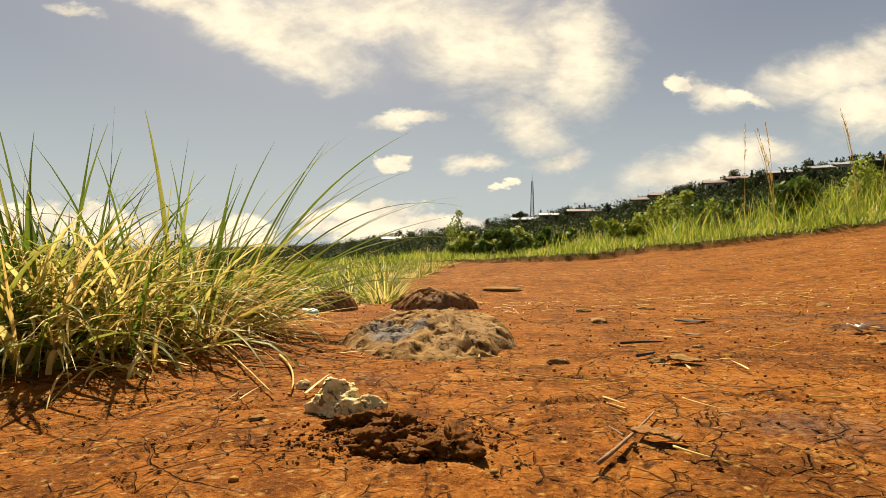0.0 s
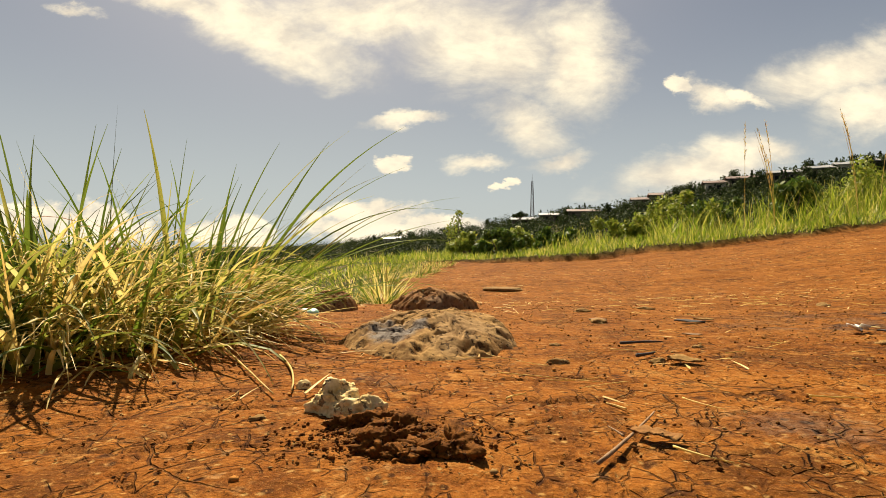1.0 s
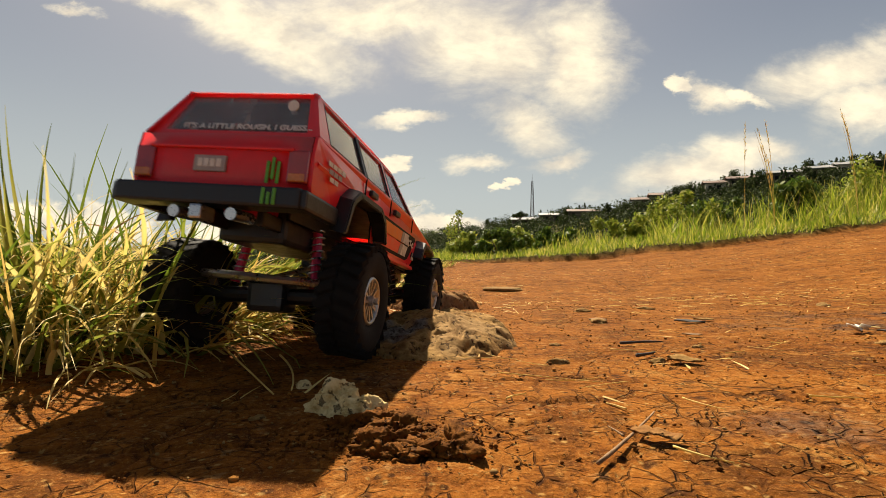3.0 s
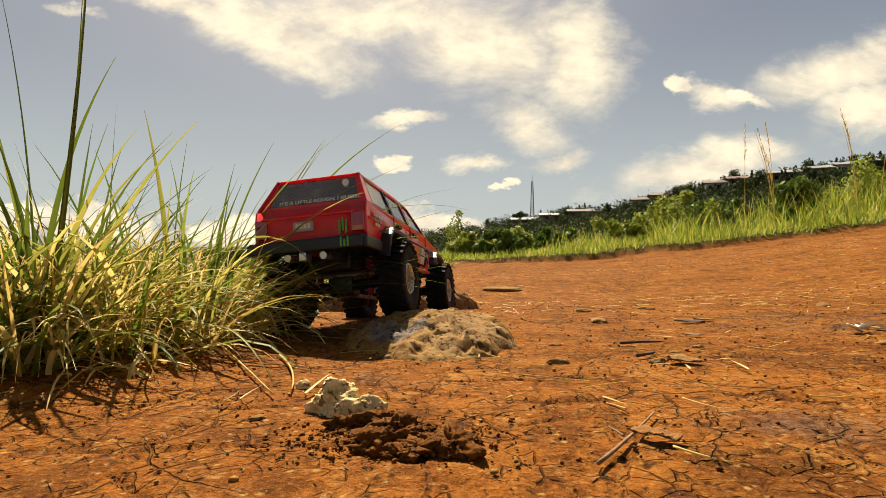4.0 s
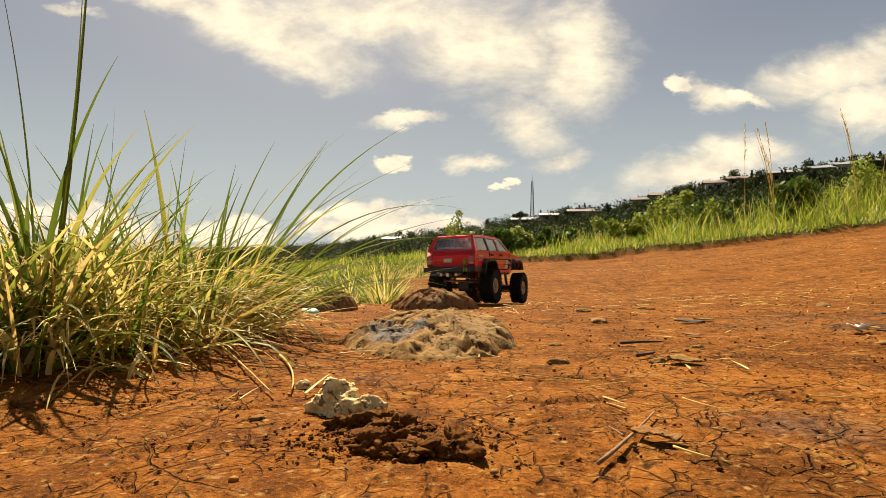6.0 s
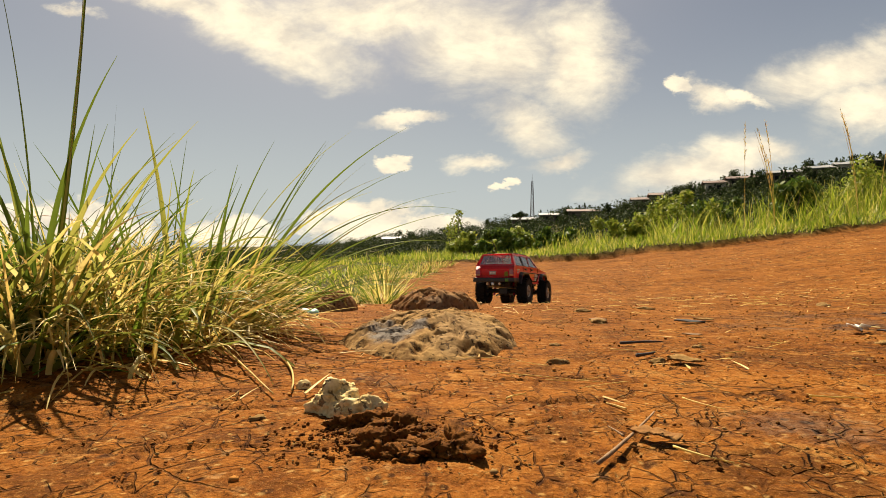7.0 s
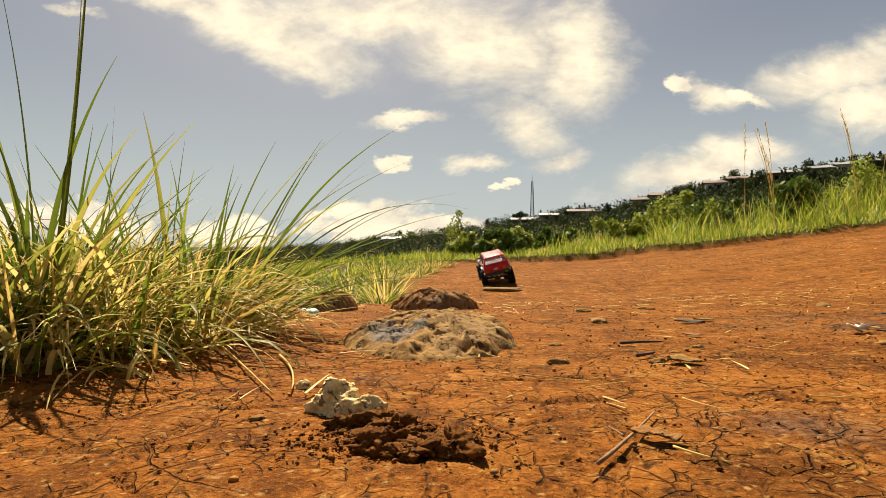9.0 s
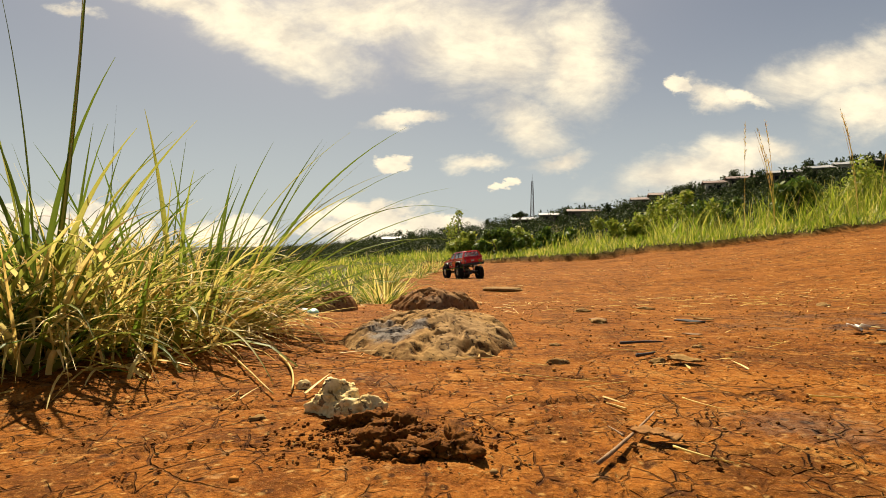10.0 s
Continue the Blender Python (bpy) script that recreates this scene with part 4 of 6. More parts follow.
def mast():
    x, y = ridge_point(0.169, 1.05)
    root = empty("radio_mast", pose(x, y, h(x, y) - 1), "slender dark steel lattice radio mast on the ridge", "mast")
    top, foot, head = 20.0, 0.9, 0.3
    bm = bmesh.new()
    legs = [(1, 1), (1, -1), (-1, -1), (-1, 1)]
    for a, b in legs:
        rod(bm, (a * foot, b * foot, 0), (a * head, b * head, top), 0.11, 0.08, 6)
    part("leg_frame", bm, MASTPAINT, root)
    bm = bmesh.new()
    for k in range(12):
        z0, z1 = top * k / 12, top * (k + 1) / 12
        w0, w1 = foot + (head - foot) * k / 12, foot + (head - foot) * (k + 1) / 12
        for i in range(4):
            (a, b), (c, d) = legs[i], legs[(i + 1) % 4]
            rod(bm, (a * w0, b * w0, z0), (c * w1, d * w1, z1), 0.06, n=4)
            rod(bm, (a * w1, b * w1, z1), (c * w1, d * w1, z1), 0.05, n=4)
    part("bracing", bm, MASTPAINT, root)
    bm = rod(bmesh.new(), (0, 0, top), (0, 0, top + 3), 0.09, 0.04, 6)
    part("antenna", bm, MASTPAINT, root)
    return root


# ---------------------------------------------------------------- stones and litter
def boulder(name, x, y, rx, ry, rz, seed, mat, label, category="rock", turn=0.0, rough=0.25, level=5, sink=0.35, flat=0.0, fine=0.05, skew=0.0):
    bm = bmesh.new()
    bmesh.ops.create_icosphere(bm, subdivisions=level, radius=1.0)
    o = Vector((seed * 3.1, seed * 1.7, seed))
    for v in bm.verts:
        d = v.co.normalized()
        s = 1 + rough * noise.noise(d * 1.3 + o) + 0.5 * rough * noise.noise(d * 3.1 + o) + fine * noise.noise(d * 9 + o) + fine * 0.8 * noise.noise(d * 21 + o) + fine * 0.6 * noise.noise(d * 44 + o)
        pit = max(0.0, noise.noise(d * 27 + o * 2) - 0.2) * fine * 2.2
        c = d * (s - pit)
        if flat and c.z > flat:
            c.z = flat + (c.z - flat) * 0.25
        v.co = (c.x * rx, c.y * ry, c.z * rz * (1 - skew * c.x))
    ob = part(name, bm, mat, smooth=True, m=pose(x, y, h(x, y) + rz * (1 - 2 * sink) * 0.5, 0, 0, turn))
    return tagged(ob, label, category)


def mound_rock(name, x, y, left, right, front, back, height, seed, mat, label):
    """A low weathered rock: a pitted top that runs out to the earth in front and breaks off at one end."""
    nr, na = 70, 220
    r = np.linspace(0, 1, nr)[:, None]
    a = np.linspace(0, 2 * math.pi, na, endpoint=False)[None, :]
    ca, sa = np.cos(a), np.sin(a)
    wob = 1 + 0.30 * (fbm(ca * 1.7 + 9, sa * 1.7 + 9, seed) - 0.47) + 0.22 * (fbm(ca * 5 + 9, sa * 5 + 9, seed + 4) - 0.47)
    px = r * np.where(ca > 0, right, left) * ca * wob
    py = r * np.where(sa > 0, back, front) * sa * wob
    edge = np.clip(1 - r ** (2.2 + 2.5 * (ca > 0.4) - 0.7 * (sa < -0.5)), 0, 1)
    top = height * (0.84 + 0.42 * (fbm(px * 13 + 3, py * 13 + 3, seed + 7) - 0.3) - 1.6 * px * (px > 0) + 1.0 * py)
    pit = np.maximum(0, fbm(px * 70 + 5, py * 70 + 5, seed + 11) - 0.50)
    z = top * edge ** 0.75 + 0.016 * (fbm(px * 36 + 7, py * 36 + 7, seed + 15) - 0.47) * np.minimum(1, edge * 3) - 0.035 * pit * np.minimum(1, edge * 4) - 0.02 * r ** 12
    lay = land(x + px, y + py) - h(x, y)
    verts = np.stack([px + 0 * z, py + 0 * z, z + lay], -1).reshape(-1, 3)
    idx = np.arange(nr * na).reshape(nr, na)
    nxt = np.roll(idx, -1, 1)
    quads = np.stack([idx[:-1], idx[1:], nxt[1:], nxt[:-1]], -1).reshape(-1, 4)
    ob = new(name, quad_mesh(name, verts, quads, mat))
    ob.matrix_basis = pose(x, y, h(x, y))
    return tagged(ob, label, "rock")


def bits(name, mat, rng, x, y, size, label, flat=0.7):
    """Many rounded-off crumbs lying on the earth, as one mesh."""
    k = len(x)
    g = (1 + 5 ** 0.5) / 2
    ico = np.array([(-1, g, 0), (1, g, 0), (-1, -g, 0), (1, -g, 0), (0, -1, g), (0, 1, g), (0, -1, -g), (0, 1, -g), (g, 0, -1), (g, 0, 1), (-g, 0, -1), (-g, 0, 1)]) / 1.9
    tri = np.array([(0, 11, 5), (0, 5, 1), (0, 1, 7), (0, 7, 10), (0, 10, 11), (1, 5, 9), (5, 11, 4), (11, 10, 2), (10, 7, 6), (7, 1, 8), (3, 9, 4), (3, 4, 2), (3, 2, 6), (3, 6, 8), (3, 8, 9), (4, 9, 5), (2, 4, 11), (6, 2, 10), (8, 6, 7), (9, 8, 1)])
    v = ico[None] * rng.uniform(0.55, 1.25, (k, 12, 1)) * rng.uniform(0.6, 1.3, (k, 1, 3)) * np.array([1, 1, flat])
    t = rng.uniform(0, 6.28, k)
    c, q = np.cos(t)[:, None], np.sin(t)[:, None]
    v = np.stack([v[..., 0] * c - v[..., 1] * q, v[..., 0] * q + v[..., 1] * c, v[..., 2]], -1) * size[:, None, None]
    v += np.stack([x, y, land(x, y) + size * 0.25 + 0.001], -1)[:, None, :]
    f = (tri[None] + 12 * np.arange(k)[:, None, None]).reshape(-1, 3)
    me = mesh_of(name, v.reshape(-1, 3).tolist(), f.tolist(), mat, True)
    return tagged(new(name, me), label, "gravel", kind="stuff")


def straw(x, y, length, turn, curl, width, mat, seed, name="straw", label="dry pale straw lying on the red earth", category="straw", thick=False):
    """A thin stalk lying on the earth."""
    rng = np.random.default_rng(seed)
    n = 9
    pts, a, px, py = [], radians(turn), x, y
    for i in range(n):
        pts.append((px, py, h(px, py) + 0.003 + width * 0.4))
        px += math.cos(a) * length / (n - 1)
        py += math.sin(a) * length / (n - 1)
        a += radians(curl) / (n - 1) + rng.uniform(-0.02, 0.02)
    r = [width / 2 * (1 - 0.5 * i / (n - 1)) * (rng.uniform(0.9, 1.12) if thick else 1) for i in range(n)]
    o = Vector(pts[0])
    vs, fs = tube([Vector(p) - o for p in pts], r, 7 if thick else 5)
    ob = new(name, mesh_of(name, vs, fs, mat, True))
    ob.matrix_basis = Matrix.Translation(o)
    return tagged(ob, label, category, group="litter on the earth")


def dead_leaf(x, y, length, width, turn, seed, mat, label):
    """A dry leaf, curled along its rib, with a ragged outline."""
    bm = bmesh.new()
    bmesh.ops.create_grid(bm, x_segments=14, y_segments=5, size=1.0)
    o = Vector((seed * 2.3, seed, 0))
    for v in bm.verts:
        a, b = v.co.x, v.co.y
        w = width / 2 * (1 - abs(a) ** 2.2) * (1 + 0.5 * noise.noise(Vector((a * 3, b, 0)) + o))
        v.co = (a * length / 2, b * w + 0.15 * width * math.sin(a * 2 + seed), 0.10 * width * b * b + 0.06 * width * noise.noise(Vector((a * 2, b * 2, 3)) + o))
    bmesh.ops.solidify(bm, geom=bm.faces[:], thickness=0.0008)
    ob = part("dead_leaf", bm, mat, m=pose(x, y, h(x, y) + 0.004, 4, 3, turn), smooth=True)
    return tagged(ob, label, "leaf", group="litter on the earth")


def litter():
    rng = np.random.default_rng(21)
    n = 190
    x, y = rng.uniform(-0.5, 1.6, n), 0.25 + 2.2 * rng.uniform(0, 1, n) ** 1.5
    keep = (np.hypot(x + 0.0, y - 0.7) > 0.14) & (y > 0.36)
    x, y = x[keep], y[keep]
    k = len(x)
    base = np.stack([x, y, land(x, y) + 0.004], -1)
    v, q = blades(rng, base, rng.uniform(1.42, 1.6, k), rng.uniform(0, 6.28, k), rng.uniform(0.008, 0.045, k), rng.uniform(-0.1, 0.15, k), rng.uniform(0.0012, 0.003, k), 4)
    tagged(new("straw_litter", quad_mesh("straw_litter", v, q, STRAW)), "bits of dry straw scattered over red earth", "litter", kind="stuff")
    def strewn(count, far, power):
        yy = 0.24 + far * rng.uniform(0, 1, count) ** power
        xx = rng.uniform(-0.55, 1.0, count) * (0.35 + yy) * 1.05
        ok = bare(xx, yy) > 0.6
        return xx[ok], yy[ok]

    x, y = strewn(1500, 1.6, 1.3)
    bits("grit", PEBBLE, rng, x, y, rng.uniform(0.0006, 0.0018, len(x)) * (0.6 + 0.5 * y), "small pale grit strewn over red earth")
    x, y = strewn(2600, 1.8, 1.2)
    heap = rng.uniform(0, 1, len(x)) < 0.25
    x, y = np.where(heap, rng.normal(-0.025, 0.034, len(x)), x), np.where(heap, rng.normal(0.300, 0.018, len(x)), y)
    bits("crumbs", CLOD, rng, x, y, rng.uniform(0.0006, 0.0022, len(x)) * (0.6 + 0.5 * y), "crumbs of dark red earth")
    x, y = strewn(4200, 6.0, 0.8)
    bits("clods", CRUST, rng, x, y, (0.0010 + 0.0034 * rng.uniform(0, 1, len(x)) ** 2) * (0.45 + 0.28 * y), "lumps of dry red earth over the track", 0.6)
    x, y = strewn(2600, 6.0, 0.8)
    bits("pale_clods", PEBBLE, rng, x, y, rng.uniform(0.0010, 0.0042, len(x)) * (0.45 + 0.28 * y), "pale crusts of dry earth over the track", 0.5)
    x, y = strewn(1500, 5.0, 0.9)
    x, y = x[y > 1.1], y[y > 1.1]
    k = len(x)
    v, q = blades(rng, np.stack([x, y, land(x, y) + 0.006], -1), rng.uniform(1.42, 1.6, k), rng.uniform(0, 6.28, k), rng.uniform(0.012, 0.05, k), rng.uniform(-0.1, 0.15, k), rng.uniform(0.002, 0.004, k), 3)
    tagged(new("track_straw", quad_mesh("track_straw", v, q, STRAW)), "bits of dry straw strewn along the earth track", "litter", kind="stuff")


def near_things():
    mound_rock("rock", -0.012, 0.735, 0.130, 0.118, 0.205, 0.15, 0.041, 3, ROCK, "low yellowish porous rock with a grey patch, half sunk")
    mound_rock("rock", -0.295, 1.39, 0.080, 0.075, 0.07, 0.08, 0.050, 15, ROCK_DARK, "grey-brown rock half sunk in red earth")
    mound_rock("rock", -0.035, 1.41, 0.105, 0.130, 0.08, 0.08, 0.056, 26, ROCK_DARK, "smooth grey-brown rock half sunk beside the track")
    boulder("stone_slab", 0.38, 3.35, 0.13, 0.09, 0.022, 9, PEBBLE, "pale flat stone slab lying in the track", turn=-14, rough=0.15, level=4, sink=0.3, flat=0.5)
    boulder("chalky_stone", -0.072, 0.358, 0.0185, 0.016, 0.0165, 12, CHALK, "crumbly cream-coloured chalky stone on red earth", "stone", rough=0.5, level=5, sink=0.35, fine=0.08)
    boulder("chalky_stone", -0.050, 0.340, 0.017, 0.013, 0.0105, 14, CHALK, "crumbly cream-coloured chalky stone on red earth", "stone", rough=0.5, level=5, sink=0.3, fine=0.09)
    boulder("chalky_stone", -0.112, 0.425, 0.006, 0.005, 0.005, 15, CHALK, "small white chip of chalky stone", "stone", level=3, sink=0.2)
    for k, (x, y, r) in enumerate(((-0.036, 0.325, 0.014), (-0.058, 0.322, 0.010), (-0.026, 0.312, 0.012), (0.005, 0.285, 0.014), (-0.012, 0.281, 0.010), (-0.034, 0.285, 0.012), (-0.020, 0.298, 0.010), (0.014, 0.289, 0.008), (-0.047, 0.298, 0.007), (-0.024, 0.272, 0.008))):
        boulder("earth_clod", x, y, r * 1.2, r * 0.8, r * 0.6, 20 + k, CLOD, "crumbled dark red clod of dry earth", "clod", turn=k * 37, rough=0.8, level=5, sink=0.40, fine=0.16)
    for k, (x, y, r) in enumerate(((0.115, 0.53, 0.008), (0.215, 0.53, 0.007), (-0.06, 0.57, 0.006), (0.14, 0.66, 0.005), (0.30, 0.62, 0.006), (0.52, 0.62, 0.008), (0.62, 0.45, 0.008), (0.42, 0.43, 0.009), (-0.12, 0.34, 0.004), (0.28, 0.95, 0.012), (0.5, 1.3, 0.012), (0.33, 1.25, 0.014), (0.9, 1.25, 0.012))):
        boulder("pebble", x, y, r * 1.5, r, r * 0.55, 40 + k, PEBBLE, "smooth tan pebble lying on red earth", "pebble", turn=k * 51, level=3, sink=0.45, rough=0.5)
    # twigs and charred sticks
    straw(0.074, 0.252, 0.105, 52, 4, 0.0023, TWIG, 1, "twig", "short brown twig lying on cracked earth", "twig", True)
    straw(0.100, 0.292, 0.018, 95, 10, 0.0014, TWIG, 5, "twig", "thin brown side twig lying on cracked earth", "twig", True)
    straw(0.20, 0.545, 0.032, 25, 25, 0.004, CHAR, 2, "charred_stick", "small charred black stick on red earth", "twig", True)
    straw(0.215, 0.64, 0.055, 18, -20, 0.004, CHAR, 3, "charred_stick", "small charred black stick on red earth", "twig", True)
    for k, (x, y, ln, wd, turn, mat, lab) in enumerate((
            (0.425, 0.91, 0.055, 0.020, 8, CHAR, "curled dark dead leaf on red earth"), (0.80, 0.935, 0.045, 0.018, 5, CHAR, "curled dark dead leaf on red earth"), (0.47, 0.95, 0.045, 0.015, 14, PEBBLE, "curled tan dead leaf on red earth"),
            (0.285, 0.97, 0.035, 0.018, 0, TWIG, "curled brown dead leaf on red earth"), (0.43, 0.385, 0.035, 0.009, -22, TWIG, "curled brown dead leaf on red earth"), (0.235, 0.515, 0.032, 0.022, -6, PEBBLE, "pale flat dead leaf on red earth"),
            (0.60, 0.70, 0.04, 0.013, -15, CHAR, "curled dark dead leaf on red earth"), (0.34, 0.72, 0.03, 0.010, 10, TWIG, "curled brown dead leaf on red earth"))):
        dead_leaf(x, y, ln, wd, turn, 3 + k, mat, lab)
    rows = ((0.19, 0.60, 0.05, -35, 12, 0.0022), (0.05, 0.47, 0.09, -25, -10, 0.0018), (0.085, 0.44, 0.05, -18, 60, 0.0016), (0.10, 0.50, 0.045, 140, -30, 0.0014), (0.045, 0.375, 0.022, 60, -40, 0.003),
            (0.120, 0.345, 0.018, 110, 20, 0.003), (0.17, 0.375, 0.035, -80, 30, 0.0022), (0.26, 0.375, 0.03, -25, 20, 0.003), (0.12, 0.275, 0.03, -60, 20, 0.003), (0.36, 0.44, 0.025, -30, 10, 0.0025),
            (-0.155, 0.37, 0.03, 80, 20, 0.0016), (0.30, 0.56, 0.03, 20, 10, 0.002), (0.02, 0.56, 0.06, -30, 20, 0.0016), (0.045, 0.58, 0.04, -75, 30, 0.002), (0.60, 0.55, 0.035, 15, 20, 0.002),
            (0.44, 0.33, 0.03, 160, 30, 0.0022), (0.50, 0.36, 0.045, 20, -20, 0.0016), (-0.18, 0.72, 0.10, -20, 12, 0.0022), (-0.22, 0.85, 0.12, -12, 10, 0.002), (0.15, 0.43, 0.05, 200, 15, 0.0014))
    for k, r in enumerate(rows):
        straw(*r[:5], r[5] * 0.5, STRAW, 60 + k)
    straw(-0.29, 0.65, 0.31, -56, -4, 0.0028, STRAW, 90, "straw", "long dry straw lying in front of the grass clump")
    straw(-0.17, 0.55, 0.16, -62, -20, 0.0026, STRAW, 91, "straw", "long dry straw lying against the chalky stone")
    # scraps
    bm = bmesh.new()
    bmesh.ops.create_cone(bm, cap_ends=True, segments=20, radius1=0.014, radius2=0.012, depth=0.007)
    bmesh.ops.bevel(bm, geom=bm.edges[:], offset=0.0015, segments=2, affect="EDGES")
    tagged(part("bottle_cap", bm, CAPGREEN, m=pose(-0.30, 1.22, h(-0.30, 1.22) + 0.008, 24, 8, 0), smooth=True), "pale green plastic bottle cap on red earth", "bottle cap")
    for k, (x, y, w, d) in enumerate(((-0.325, 1.28, 0.02, 0.006), (0.565, 0.725, 0.011, 0.008), (0.58, 0.73, 0.008, 0.006))):
        bm = bmesh.new()
        bmesh.ops.create_grid(bm, x_segments=6, y_segments=4, size=1.0)
        for v in bm.verts:
            v.co = (v.co.x * w, v.co.y * d, 0.004 * noise.noise(v.co * 2 + Vector((k, k, 0))) + 0.003 * v.co.x ** 2)
        bmesh.ops.solidify(bm, geom=bm.faces[:], thickness=0.0012)
        tagged(part("paper_scrap", bm, PAPER, m=pose(x, y, h(x, y) + 0.008, 18, 10, k * 40), smooth=True), "crumpled whitish scrap on the red earth", "scrap")
    bm = bmesh.new()
    bmesh.ops.create_grid(bm, x_segments=10, y_segments=4, size=1.0)
    for v in bm.verts:
        v.co = (v.co.x * 0.013, v.co.y * 0.0045, 0.003 * noise.noise(v.co * 3) + 0.002)
    bmesh.ops.solidify(bm, geom=bm.faces[:], thickness=0.0008)
    tagged(part("dead_leaf", bm, ROCK_DARK, m=pose(0.118, 0.292, h(0.118, 0.292) + 0.004, 3, 0, -38), smooth=True), "pale papery dead leaf under a twig", "leaf")


# ---------------------------------------------------------------- the toy car; x ahead, y to its left, z up, on its wheels
BODY = 0.86                                         # height and width of the shell and chassis below, against the big wheels
WHEEL_R, WHEEL_X, WHEEL_Y, HUB_Z = 0.056, 0.1565, 0.090, 0.036


def side_y(z):
    """Half width of the body: upright to the belt, leaning in above."""
    return 0.097 - 0.004 * max(0.0, (0.135 - z) / 0.035) - max(0.0, z - 0.186) * 0.40


def make_wheel(parent):
    bm = bmesh.new()
    prof = [(0.0225, 0.014), (0.028, 0.0190), (0.047, 0.0205), (0.0525, 0.0185), (0.0535, 0.012), (0.0538, 0.0), (0.0535, -0.012), (0.0525, -0.0185), (0.047, -0.0205), (0.028, -0.0190), (0.0225, -0.014)]
    n = 40
    rings = [[bm.verts.new((r * math.cos(2 * math.pi * k / n), y, r * math.sin(2 * math.pi * k / n))) for r, y in prof] for k in range(n)]
    for k in range(n):
        a, b = rings[k], rings[(k + 1) % n]
        for i in range(len(prof) - 1):
            bm.faces.new((a[i], a[i + 1], b[i + 1], b[i]))
    tyre = part("wheel", bm, RUBBER, parent, "knobbly black rubber tyre on an alloy rim", smooth=True)
    bm = bmesh.new()
    for k in range(26):
        a = 2 * math.pi * k / 26
        for s in (-1, 1):
            c = bmesh.new()
            box(c, -0.0042, 0.0042, 0.002 * s + 0.001, 0.0215 * s, 0.0505, 0.0565, 0.0008, 1)
            bmesh.ops.transform(c, matrix=Matrix.Rotation(a + s * 0.06, 4, "Y") @ Matrix.Rotation(s * 0.35, 4, "Z"), verts=c.verts)
            me = bpy.data.meshes.new("lug")
            c.to_mesh(me)
            c.free()
            bm.from_mesh(me)
            bpy.data.meshes.remove(me)
    part("tread", bm, RUBBER, tyre, "chunky rubber tread blocks")
    # rim with a beadlock ring and spokes, on the outer side
    bm = bmesh.new()
    prof = [(0.0245, -0.0165), (0.0228, -0.0185), (0.0212, -0.0180), (0.0202, -0.013), (0.0195, 0.010), (0.0235, 0.0150)]
    rings = [[bm.verts.new((r * math.cos(2 * math.pi * k / n), y, r * math.sin(2 * math.pi * k / n))) for r, y in prof] for k in range(n)]
    for k in range(n):
        a, b = rings[k], rings[(k + 1) % n]
        for i in range(len(prof) - 1):
            bm.faces.new((a[i], a[i + 1], b[i + 1], b[i]))
    rim = part("rim", bm, CHROME, tyre, "satin alloy rim with six spokes", smooth=True)
    for k in range(6):
        a = 2 * math.pi * k / 6
        bm = bmesh.new()
        ys = -0.012
        for s in (-1, 1):
            q = [(0.005, s * 0.0010), (0.0205, s * 0.0032), (0.0205, s * 0.0064), (0.005, s * 0.0032)]
            lo = [bm.verts.new((x, ys, z)) for x, z in q]
            hi = [bm.verts.new((x, ys - 0.005 + 0.10 * (0.0205 - x), z)) for x, z in q]
            bm.faces.new(lo), bm.faces.new(hi[::-1])
            for i in range(4):
                j = (i + 1) % 4
                bm.faces.new((lo[j], lo[i], hi[i], hi[j]))
        bmesh.ops.transform(bm, matrix=Matrix.Rotation(a, 4, "Y"), verts=bm.verts)
        part("spoke", bm, CHROME, rim)
    bm = bmesh.new()
    bmesh.ops.create_cone(bm, cap_ends=True, segments=24, radius1=0.0198, radius2=0.0198, depth=0.002, matrix=Matrix.Translation((0, 0.004, 0)) @ Matrix.Rotation(math.pi / 2, 4, "X"))
    part("backing_disc", bm, TRIM, rim)
    bm = bmesh.new()
    rod(bm, (0, -0.004, 0), (0, -0.020, 0), 0.0065, 0.0050, 16)
    rod(bm, (0, -0.018, 0), (0, -0.0245, 0), 0.0032, 0.0032, 6)
    part("hub", bm, CHROME, rim, smooth=False)
    return tyre


